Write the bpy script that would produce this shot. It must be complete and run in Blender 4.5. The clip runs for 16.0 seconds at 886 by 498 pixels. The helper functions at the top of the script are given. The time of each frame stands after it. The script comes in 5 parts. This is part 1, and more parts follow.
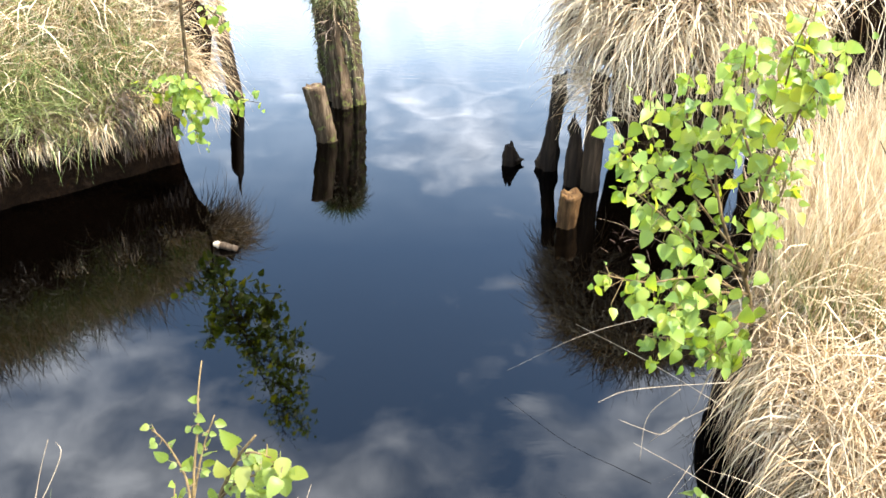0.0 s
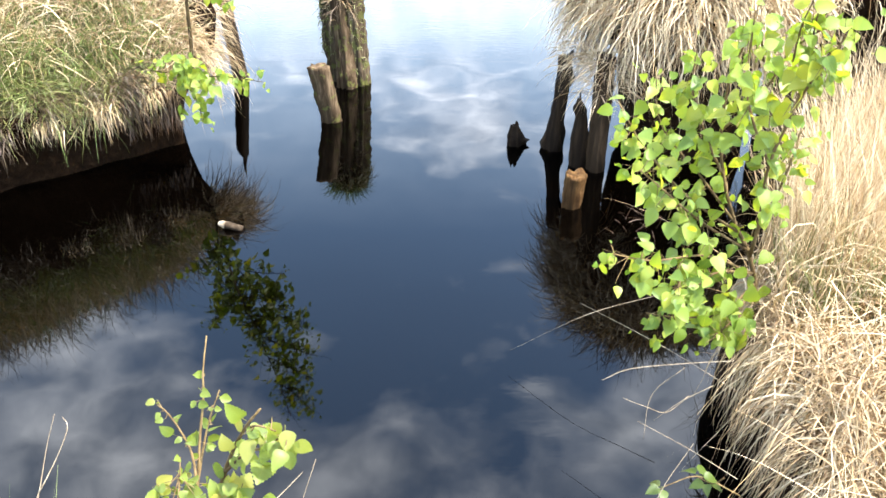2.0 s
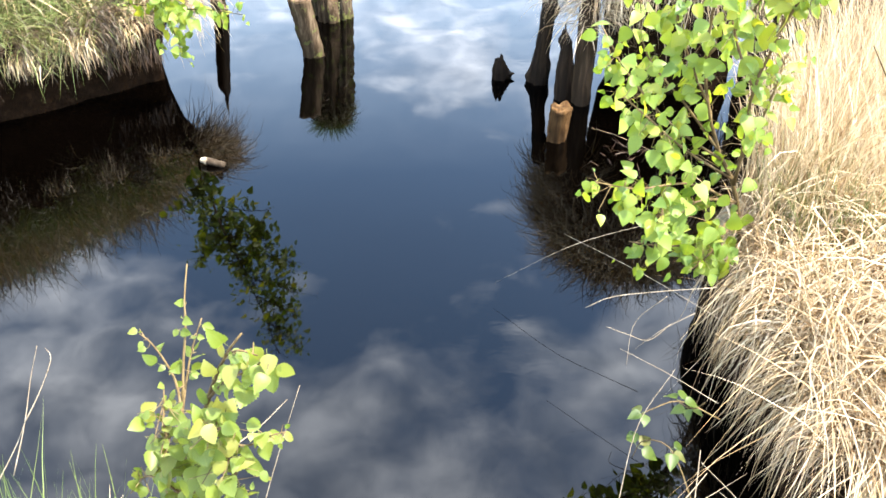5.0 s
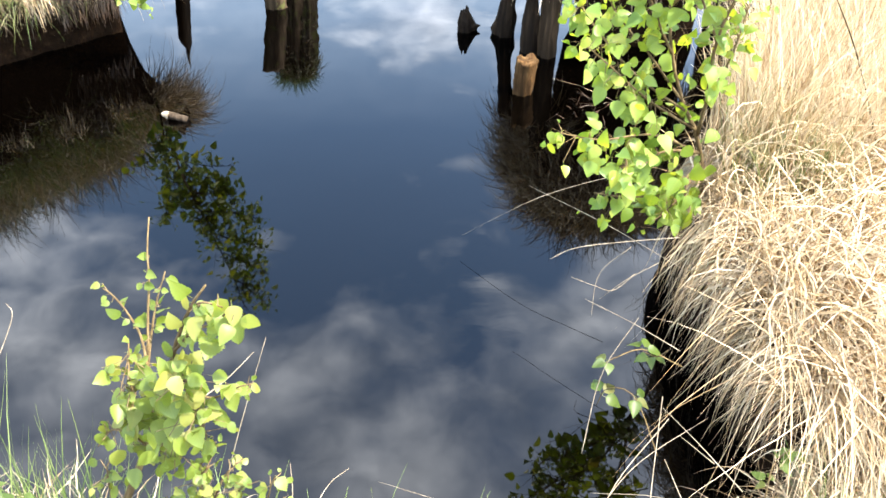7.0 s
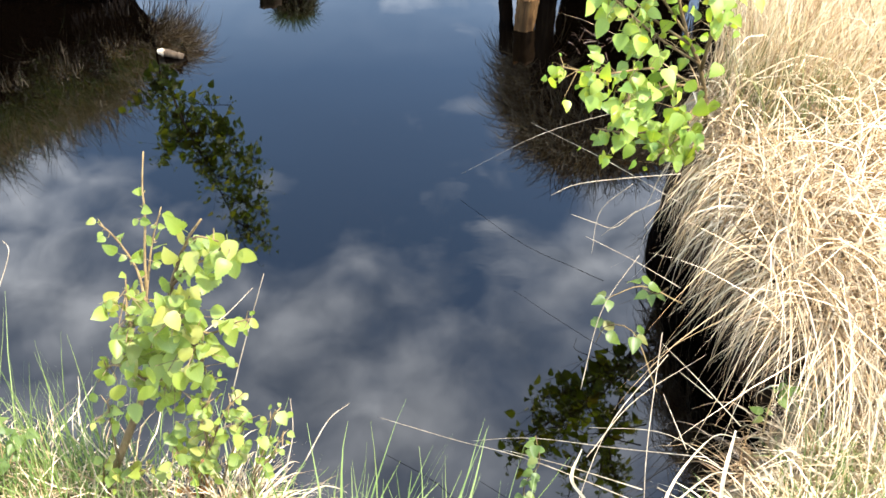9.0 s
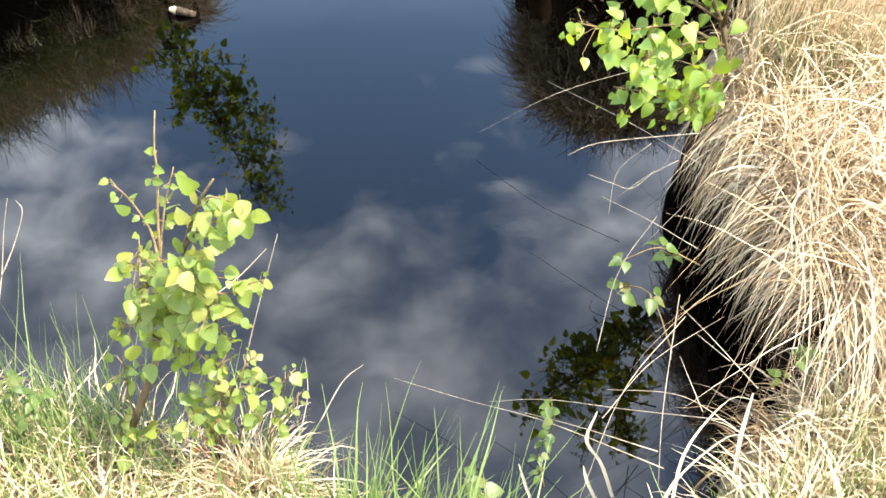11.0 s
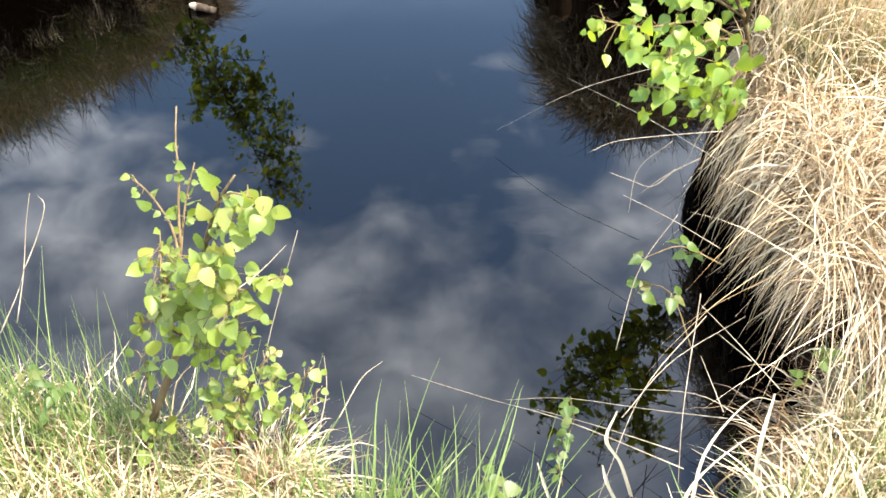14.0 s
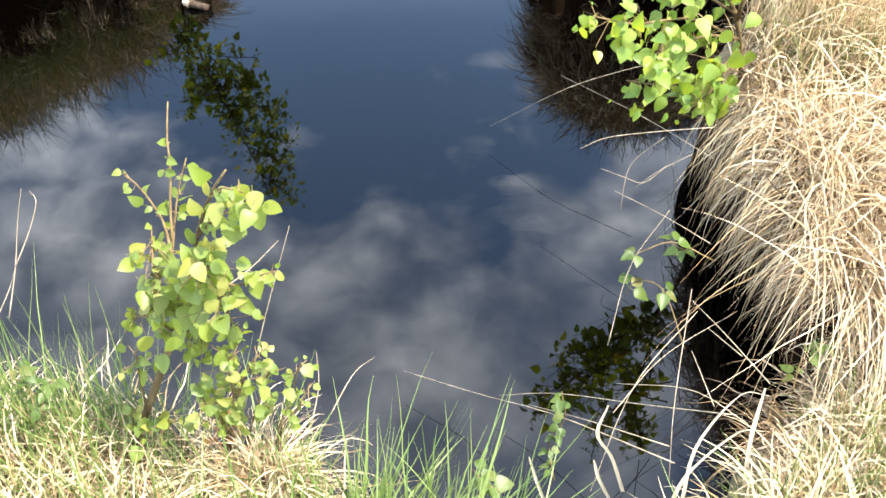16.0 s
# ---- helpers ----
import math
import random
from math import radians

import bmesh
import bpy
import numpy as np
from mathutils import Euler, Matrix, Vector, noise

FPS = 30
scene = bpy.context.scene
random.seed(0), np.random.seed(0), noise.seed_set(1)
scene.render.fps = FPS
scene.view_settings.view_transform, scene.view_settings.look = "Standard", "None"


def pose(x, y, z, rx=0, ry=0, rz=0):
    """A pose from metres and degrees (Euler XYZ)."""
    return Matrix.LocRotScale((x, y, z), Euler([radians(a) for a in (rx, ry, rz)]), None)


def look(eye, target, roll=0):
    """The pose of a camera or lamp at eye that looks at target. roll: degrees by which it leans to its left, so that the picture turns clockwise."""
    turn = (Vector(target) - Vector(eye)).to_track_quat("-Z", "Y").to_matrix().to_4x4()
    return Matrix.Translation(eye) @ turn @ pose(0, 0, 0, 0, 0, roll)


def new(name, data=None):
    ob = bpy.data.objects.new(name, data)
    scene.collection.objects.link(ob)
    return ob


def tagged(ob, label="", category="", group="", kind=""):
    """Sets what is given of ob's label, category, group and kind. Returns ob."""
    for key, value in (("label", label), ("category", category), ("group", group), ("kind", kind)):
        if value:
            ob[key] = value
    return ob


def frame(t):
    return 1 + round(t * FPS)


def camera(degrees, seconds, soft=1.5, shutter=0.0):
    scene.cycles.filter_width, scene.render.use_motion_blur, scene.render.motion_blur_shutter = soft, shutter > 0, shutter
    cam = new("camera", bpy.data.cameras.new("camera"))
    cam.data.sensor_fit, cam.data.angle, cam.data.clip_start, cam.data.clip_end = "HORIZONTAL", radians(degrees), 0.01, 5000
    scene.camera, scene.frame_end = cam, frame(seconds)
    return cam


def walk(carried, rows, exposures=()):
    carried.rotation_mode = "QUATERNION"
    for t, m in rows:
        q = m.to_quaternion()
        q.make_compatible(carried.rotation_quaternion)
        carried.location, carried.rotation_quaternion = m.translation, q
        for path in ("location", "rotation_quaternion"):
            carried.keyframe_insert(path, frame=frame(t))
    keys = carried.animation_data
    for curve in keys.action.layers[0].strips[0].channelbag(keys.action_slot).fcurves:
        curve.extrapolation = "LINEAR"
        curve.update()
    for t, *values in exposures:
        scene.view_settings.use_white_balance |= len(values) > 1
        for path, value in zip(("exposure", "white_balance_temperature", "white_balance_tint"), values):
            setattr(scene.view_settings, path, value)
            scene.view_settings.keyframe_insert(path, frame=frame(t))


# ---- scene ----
def eye(x, y, z, tilt, roll, turn):
    """A camera pose: tilt up from straight down, roll about the lens, turn to the left."""
    return pose(x, y, z, tilt, 0, turn) @ pose(0, 0, 0, 0, 0, roll)


cam = camera(53.65, 16.0, soft=1.55)
PATH = [
    (0, eye(0.000, 0.000, 1.500, 58.47, 0.35, 0.00)),
    (0.5, eye(-0.000, -0.000, 1.499, 58.24, 0.43, 0.09)),
    (1, eye(0.001, -0.002, 1.497, 58.01, 0.42, 0.19)),
    (1.5, eye(0.001, -0.006, 1.495, 57.78, 0.38, 0.29)),
    (2, eye(0.001, -0.005, 1.491, 57.37, 0.26, 0.38)),
    (2.5, eye(0.001, -0.006, 1.488, 56.88, -0.01, 0.50)),
    (3, eye(0.002, -0.008, 1.481, 56.22, -0.12, 0.56)),
    (3.5, eye(0.005, -0.009, 1.479, 55.39, -0.19, 0.45)),
    (4, eye(0.007, -0.011, 1.476, 54.68, -0.12, 0.25)),
    (6.5, eye(0.014, -0.015, 1.462, 51.66, 1.24, -2.68)),
    (7, eye(0.015, -0.019, 1.463, 50.76, 1.45, -3.29)),
    (7.5, eye(0.019, -0.018, 1.456, 49.94, 1.40, -3.45)),
    (8, eye(0.017, -0.018, 1.452, 48.96, 1.51, -3.60)),
    (8.5, eye(0.019, -0.019, 1.449, 47.98, 1.46, -3.51)),
    (9, eye(0.020, -0.017, 1.446, 47.03, 1.30, -3.24)),
    (9.5, eye(0.021, -0.014, 1.443, 46.16, 1.13, -2.89)),
    (12, eye(0.019, -0.004, 1.434, 44.11, 0.01, -1.29)),
    (12.5, eye(0.021, -0.005, 1.435, 44.24, -0.19, -0.91)),
    (13, eye(0.019, -0.005, 1.435, 44.30, -0.22, -0.68)),
    (13.5, eye(0.015, -0.005, 1.434, 44.30, -0.14, -0.61)),
    (14, eye(0.014, -0.002, 1.433, 44.23, -0.22, -0.46)),
    (14.5, eye(0.016, -0.000, 1.432, 44.11, -0.27, -0.43)),
    (15, eye(0.017, -0.005, 1.432, 44.10, -0.21, -0.61)),
    (15.5, eye(0.018, -0.007, 1.433, 44.10, -0.12, -0.72)),
    (16, eye(0.019, -0.008, 1.432, 44.14, 0.06, -0.93)),
]
walk(cam, PATH, ((0, 2.31), (2.5, 2.36), (4, 2.49), (7.5, 2.49), (9.5, 2.44), (12.5, 2.42), (16, 2.39)))

# ---------------------------------------------------------------- sky and sun
SUN_HEIGHT, SUN_TURN = 61.0, 105.0          # degrees above the horizon; compass turn from +y towards +x
world = bpy.data.worlds.new("sky")
scene.world = world
world.use_nodes = True


class Nodes:
    """A small helper to wire shader nodes."""

    def __init__(self, tree):
        self.tree = tree
        tree.nodes.clear()

    def add(self, kind, **sets):
        n = self.tree.nodes.new(kind)
        for key, value in sets.items():
            if key == "op":
                n.operation = value
            elif key == "blend":
                n.blend_type = value
        return n

    def link(self, a, b):
        self.tree.links.new(a, b)

    def put(self, socket, value):
        if isinstance(value, bpy.types.NodeSocket):
            self.link(value, socket)
        else:
            socket.default_value = value

    def math(self, op, a, b=0.0, c=0.0):
        n = self.add("ShaderNodeMath", op=op)
        for i, v in enumerate((a, b, c)):
            self.put(n.inputs[i], v)
        return n.outputs[0]

    def noise(self, vector, scale, detail=4.0, rough=0.55, distort=0.0):
        n = self.add("ShaderNodeTexNoise")
        if vector is not None:
            self.link(vector, n.inputs["Vector"])
        n.inputs["Scale"].default_value = scale
        n.inputs["Detail"].default_value = detail
        n.inputs["Roughness"].default_value = rough
        n.inputs["Distortion"].default_value = distort
        return n.outputs["Fac"]

    def ramp(self, fac, stops):
        n = self.add("ShaderNodeValToRGB")
        self.link(fac, n.inputs[0])
        e = n.color_ramp.elements
        while len(e) < len(stops):
            e.new(0.5)
        for el, (at, colour) in zip(e, stops):
            el.position = at
            el.color = (*colour, 1.0) if len(colour) == 3 else colour
        return n.outputs[0]

    def mix(self, fac, a, b, blend="MIX"):
        n = self.add("ShaderNodeMix")
        n.data_type = "RGBA"
        n.blend_type = blend
        self.put(n.inputs[0], fac)
        for i, v in ((6, a), (7, b)):
            if isinstance(v, bpy.types.NodeSocket):
                self.link(v, n.inputs[i])
            else:
                n.inputs[i].default_value = (*v, 1.0)
        return n.outputs[2]

    def stretch(self, vector, x, y, z):
        n = self.add("ShaderNodeVectorMath", op="MULTIPLY")
        self.link(vector, n.inputs[0])
        n.inputs[1].default_value = (x, y, z)
        return n.outputs[0]


def build_sky():
    n = Nodes(world.node_tree)
    way = n.add("ShaderNodeTexCoord").outputs["Generated"]
    sep = n.add("ShaderNodeSeparateXYZ")
    n.link(way, sep.inputs[0])
    high = n.math("MAXIMUM", sep.outputs[2], 0.05)
    u = n.math("DIVIDE", sep.outputs[0], high)
    v = n.math("DIVIDE", sep.outputs[1], high)
    flat = n.add("ShaderNodeCombineXYZ")
    n.link(u, flat.inputs[0])
    n.link(v, flat.inputs[1])
    big = n.noise(flat.outputs[0], 1.5, 3.0, 0.5, 0.3)
    fine = n.noise(flat.outputs[0], 6.5, 8.0, 0.52, 0.3)
    billow = n.noise(flat.outputs[0], 9.0, 7.0, 0.52, 0.4)

    def cloud_bank(cu, cv, ru, rv, gain):
        """A soft cloud bank about one direction of the sky."""
        a = n.math("DIVIDE", n.math("SUBTRACT", u, cu), ru)
        b = n.math("DIVIDE", n.math("SUBTRACT", v, cv), rv)
        r2 = n.math("ADD", n.math("MULTIPLY", a, a), n.math("MULTIPLY", b, b))
        return n.math("MULTIPLY", n.math("POWER", 2.718, n.math("MULTIPLY", r2, -1.0)), gain)

    cover = n.math("ADD", n.math("MULTIPLY", big, 0.3), n.math("MULTIPLY", fine, 0.62))
    for cu, cv, ru, rv, gain in CLOUD_BANKS:
        cover = n.math("ADD", cover, cloud_bank(cu, cv, ru, rv, gain))
    mask = n.ramp(cover, ((0.42, (0.0, 0.0, 0.0)), (0.585, (0.42, 0.42, 0.42)), (0.86, (0.95, 0.95, 0.95))))
    sky = n.add("ShaderNodeTexSky")
    sky.sky_type = "NISHITA"
    sky.sun_disc = False
    sky.sun_elevation = radians(SUN_HEIGHT)
    sky.sun_rotation = radians(SUN_TURN)
    sky.air_density, sky.dust_density, sky.ozone_density = 1.0, 0.6, 1.6
    blue = n.mix(1.0, sky.outputs[0], BLUE_GAIN, "MULTIPLY")
    white = n.mix(n.ramp(billow, ((0.32, (0, 0, 0)), (0.7, (1, 1, 1)))), CLOUD_DARK, CLOUD_LIGHT)
    low = n.add("ShaderNodeMapRange")
    n.link(sep.outputs[2], low.inputs[0])
    for i, v in ((1, 0.52), (2, 0.2), (3, 0.0), (4, 0.62)):
        low.inputs[i].default_value = v
    blue = n.mix(low.outputs[0], blue, HAZE)
    mask = n.mix(n.math("MULTIPLY", low.outputs[0], 0.9), mask, (0.33, 0.33, 0.33))
    colour = n.mix(mask, blue, white)
    back = n.add("ShaderNodeBackground")
    n.link(colour, back.inputs[0])
    back.inputs[1].default_value = 0.0653
    out = n.add("ShaderNodeOutputWorld")
    n.link(back.outputs[0], out.inputs[0])


HAZE = (16.3, 21.2, 26.3)
BLUE_GAIN = (3.4, 3.5, 3.4)
CLOUD_DARK, CLOUD_LIGHT = (14.0, 15.5, 18.0), (48.0, 49.5, 52.0)
# (across, ahead, half widths, gain) in units of the tangent from straight up
CLOUD_BANKS = (
    (-0.1, 3.6, 1.6, 0.9, 0.1),
    (0.07, 2.2, 0.17, 0.22, 0.15),
    (-0.11, 2.52, 0.08, 0.1, 0.12),
    (0.13, 1.5, 0.05, 0.04, 0.15),
    (0.15, 1.13, 0.05, 0.03, 0.16),
    (-0.66, 1.15, 0.22, 0.2, 0.16),
    (-0.54, 0.92, 0.22, 0.13, 0.13),
    (-0.42, 0.8, 0.32, 0.28, 0.1),
    (-0.15, 0.94, 0.1, 0.07, 0.13),
    (-0.01, 0.84, 0.06, 0.06, 0.16),
    (-0.03, 0.72, 0.13, 0.1, 0.14),
    (0.1, 0.9, 0.05, 0.18, -0.09),
    (-0.05, 1.25, 0.2, 0.2, -0.16),
    (0.08, 1.7, 0.2, 0.2, -0.16),
    (0.26, 1.0, 0.09, 0.12, 0.22),
    (0.4, 1.1, 0.11, 0.16, 0.2),
    (-0.35, 1.75, 0.25, 0.4, -0.25),
    (0.06, 0.64, 0.45, 0.16, 0.12),
    # unseen cloud behind the camera, added as fill light for the shaded sides
    (0.2, -0.5, 1.0, 0.7, 0.12),
)
build_sky()

sun_data = bpy.data.lights.new("sun", "SUN")
sun_data.energy, sun_data.angle, sun_data.color = 5.0, radians(0.6), (1.0, 0.94, 0.84)
sun = new("sun", sun_data)
a, b = radians(SUN_TURN), radians(SUN_HEIGHT)
sun.matrix_world = look((0, 0, 0), (-math.sin(a) * math.cos(b), -math.cos(a) * math.cos(b), -math.sin(b)))


# ---------------------------------------------------------------- materials
def material(name):
    m = bpy.data.materials.new(name)
    m.use_nodes = True
    n = Nodes(m.node_tree)
    out = n.add("ShaderNodeOutputMaterial")
    p = n.add("ShaderNodeBsdfPrincipled")
    return m, n, p, out


def bump(n, p, height, strength, distance):
    b = n.add("ShaderNodeBump")
    b.inputs["Strength"].default_value = strength
    b.inputs["Distance"].default_value = distance
    n.link(height, b.inputs["Height"])
    n.link(b.outputs[0], p.inputs["Normal"])
    return b


def blade_material(name, colours, through_tint, through_share):
    """Grass: one tint a blade, paler or browner patches, some light let through."""
    m, n, p, out = material(name)
    island = n.add("ShaderNodeNewGeometry").outputs["Random Per Island"]
    steps = [(i / (len(colours) - 1), c) for i, c in enumerate(colours)]
    tint = n.ramp(island, steps)
    where = n.add("ShaderNodeTexCoord").outputs["Object"]
    patch = n.noise(where, 9.0, 3.0)
    tint = n.mix(n.math("MULTIPLY", patch, 0.28), tint, (0.15, 0.1, 0.05))
    streak = n.noise(where, 160.0, 2.0)
    tint = n.mix(n.math("MULTIPLY", streak, 0.35), tint, (0.5, 0.42, 0.28), "OVERLAY")
    n.link(tint, p.inputs["Base Color"])
    p.inputs["Roughness"].default_value = 0.55
    t = n.add("ShaderNodeBsdfTranslucent")
    n.link(n.mix(1.0, tint, through_tint, "MULTIPLY"), t.inputs[0])
    mx = n.add("ShaderNodeMixShader")
    mx.inputs[0].default_value = through_share
    n.link(p.outputs[0], mx.inputs[1])
    n.link(t.outputs[0], mx.inputs[2])
    n.link(mx.outputs[0], out.inputs[0])
    return m


STRAW = blade_material("straw", ((0.188, 0.116, 0.057), (0.365, 0.264, 0.15), (0.47, 0.365, 0.23), (0.535, 0.44, 0.306), (0.3, 0.198, 0.102)), (1.0, 0.9, 0.65), 0.2)
PALE = blade_material("pale_straw", ((0.395, 0.31, 0.19), (0.505, 0.415, 0.275), (0.575, 0.49, 0.356), (0.455, 0.365, 0.223)), (1.0, 0.92, 0.72), 0.2)
# brown dead grass, darkened so that shade in hollows and undersides is coloured in
SHADED_THATCH = blade_material("shaded_old_thatch", ((0.042, 0.0238, 0.0112), (0.091, 0.056, 0.0266), (0.161, 0.105, 0.049), (0.07, 0.042, 0.0196)), (1.0, 0.85, 0.6), 0.1)
GRASS = blade_material("green_grass", ((0.056, 0.105, 0.021), (0.091, 0.154, 0.0315), (0.14, 0.189, 0.056), (0.07, 0.126, 0.0245)), (1.2, 1.3, 0.6), 0.3)
# very dark grass: the colour stands in for shaded undersides mirrored in the water
SHADE_GRASS = blade_material("shade_grass", ((0.014, 0.008, 0.004), (0.028, 0.017, 0.008), (0.05, 0.032, 0.016), (0.021, 0.013, 0.006)), (1.0, 0.85, 0.6), 0.08)
OLIVE = blade_material("olive_grass", ((0.08, 0.1, 0.024), (0.125, 0.132, 0.038), (0.062, 0.098, 0.02), (0.19, 0.165, 0.065)), (1.1, 1.1, 0.65), 0.13)


def leaf_material(name, dark, fresh, pale):
    m, n, p, out = material(name)
    rnd = n.add("ShaderNodeObjectInfo").outputs["Random"]
    where = n.add("ShaderNodeTexCoord").outputs["Object"]
    island = n.add("ShaderNodeNewGeometry").outputs["Random Per Island"]
    rnd = n.math("FRACT", n.math("ADD", rnd, island))
    tint = n.ramp(rnd, ((0.0, dark), (0.35, fresh), (0.72, fresh), (1.0, pale)))
    sep = n.add("ShaderNodeSeparateXYZ")
    n.link(where, sep.inputs[0])
    side = n.math("ABSOLUTE", sep.outputs[0])
    rib = n.math("LESS_THAN", side, 0.012)
    vein = n.math("SINE", n.math("MULTIPLY", n.math("SUBTRACT", sep.outputs[1], n.math("MULTIPLY", side, 0.8)), 50.0))
    vein = n.math("MAXIMUM", n.math("MULTIPLY", n.math("GREATER_THAN", vein, 0.93), 0.6), rib)
    tint = n.mix(n.math("MULTIPLY", vein, 0.35), tint, pale)
    blotch = n.noise(where, 5.0, 3.0)
    tint = n.mix(n.math("MULTIPLY", blotch, 0.25), tint, dark)
    n.link(tint, p.inputs["Base Color"])
    p.inputs["Roughness"].default_value = 0.46
    p.inputs["Specular IOR Level"].default_value = 0.42
    bump(n, p, vein, 0.15, 0.02)
    t = n.add("ShaderNodeBsdfTranslucent")
    n.link(n.mix(1.0, tint, (1.55, 1.35, 0.38), "MULTIPLY"), t.inputs[0])
    mx = n.add("ShaderNodeMixShader")
    mx.inputs[0].default_value = 0.54
    n.link(p.outputs[0], mx.inputs[1])
    n.link(t.outputs[0], mx.inputs[2])
    n.link(mx.outputs[0], out.inputs[0])
    return m


BIRCH_LEAF = leaf_material("birch_leaf", (0.085, 0.15, 0.026), (0.158, 0.222, 0.033), (0.28, 0.3, 0.046))
YOUNG_LEAF = leaf_material("young_leaf", (0.08, 0.12, 0.022), (0.138, 0.18, 0.031), (0.232, 0.22, 0.062))
BRAMBLE_LEAF = leaf_material("bramble_leaf", (0.042, 0.075, 0.012), (0.075, 0.115, 0.02), (0.13, 0.12, 0.035))


def wood_material(name, dark, mid, light, moss=0.0):
    """Weathered timber: grain along the post, cracks, damp stains, some moss."""
    m, n, p, out = material(name)
    where = n.add("ShaderNodeTexCoord").outputs["Object"]
    grain = n.noise(n.stretch(where, 60.0, 60.0, 5.0), 1.0, 5.0, 0.6, 0.4)
    stain = n.noise(n.stretch(where, 9.0, 9.0, 5.0), 1.0, 3.0)
    tint = n.ramp(grain, ((0.25, dark), (0.5, mid), (0.75, light)))
    tint = n.mix(n.ramp(stain, ((0.4, (0, 0, 0)), (0.7, (0.8, 0.8, 0.8)))), tint, dark)
    if moss:
        green = n.noise(where, 28.0, 4.0)
        tint = n.mix(n.math("MULTIPLY", n.math("GREATER_THAN", green, 0.62 - 0.15 * moss), 0.7), tint, (0.07, 0.075, 0.02))
    n.link(tint, p.inputs["Base Color"])
    p.inputs["Roughness"].default_value = 0.8
    p.inputs["Specular IOR Level"].default_value = 0.07
    bump(n, p, grain, 0.9, 0.008)
    n.link(p.outputs[0], out.inputs[0])
    return m


WOOD_OLD = wood_material("old_timber", (0.014, 0.0098, 0.0063), (0.0525, 0.0385, 0.0238), (0.133, 0.1015, 0.0665), 0.5)
WOOD_GREY = wood_material("weathered_timber", (0.014, 0.009, 0.005), (0.052, 0.034, 0.019), (0.15, 0.108, 0.068), 0.15)
WOOD_BROWN = wood_material("brown_timber", (0.0098, 0.0063, 0.0035), (0.028, 0.0175, 0.0095), (0.075, 0.048, 0.027))
WOOD_PALE = wood_material("pale_timber", (0.0126, 0.007, 0.0028), (0.0525, 0.0266, 0.0098), (0.147, 0.084, 0.0322))
WOOD_DARK = wood_material("wet_dark_timber", (0.0032, 0.0021, 0.0013), (0.0115, 0.0072, 0.004), (0.034, 0.0215, 0.012))
BARK = wood_material("sapling_bark", (0.045, 0.03, 0.014), (0.11, 0.074, 0.033), (0.19, 0.135, 0.065))
BARK_DARK = wood_material("dark_bark", (0.014, 0.0098, 0.0049), (0.035, 0.0238, 0.0105), (0.07, 0.0476, 0.021))
TWIG = wood_material("dry_twig", (0.112, 0.084, 0.056), (0.238, 0.189, 0.133), (0.364, 0.315, 0.238))
DRIFT = wood_material("soaked_wood", (0.012, 0.008, 0.005), (0.035, 0.024, 0.015), (0.075, 0.055, 0.037))


def peat_material():
    m, n, p, out = material("peat")
    where = n.add("ShaderNodeTexCoord").outputs["Object"]
    lumps = n.noise(where, 22.0, 6.0, 0.65)
    fibre = n.noise(n.stretch(where, 40.0, 40.0, 140.0), 1.0, 3.0)
    tint = n.ramp(lumps, ((0.3, (0.003, 0.0017, 0.001)), (0.55, (0.009, 0.0048, 0.0026)), (0.8, (0.034, 0.019, 0.01))))
    tint = n.mix(n.math("MULTIPLY", fibre, 0.3), tint, (0.022, 0.012, 0.006))
    n.link(tint, p.inputs["Base Color"])
    p.inputs["Specular IOR Level"].default_value = 0.02
    p.inputs["Roughness"].default_value = 0.9
    bump(n, p, lumps, 0.9, 0.03)
    n.link(p.outputs[0], out.inputs[0])
    return m


PEAT = peat_material()


def litter_material():
    m, n, p, out = material("matted_litter")
    where = n.add("ShaderNodeTexCoord").outputs["Object"]
    lumps = n.noise(where, 30.0, 6.0, 0.65)
    big = n.noise(where, 4.0, 3.0)
    tint = n.ramp(lumps, ((0.3, (0.042, 0.031, 0.016)), (0.55, (0.118, 0.087, 0.044)), (0.8, (0.215, 0.168, 0.09))))
    tint = n.mix(n.ramp(big, ((0.45, (0, 0, 0)), (0.65, (0.35, 0.35, 0.35)))), tint, (0.063, 0.077, 0.021))
    n.link(tint, p.inputs["Base Color"])
    p.inputs["Roughness"].default_value = 0.9
    bump(n, p, lumps, 0.8, 0.02)
    n.link(p.outputs[0], out.inputs[0])
    return m


LITTER = litter_material()


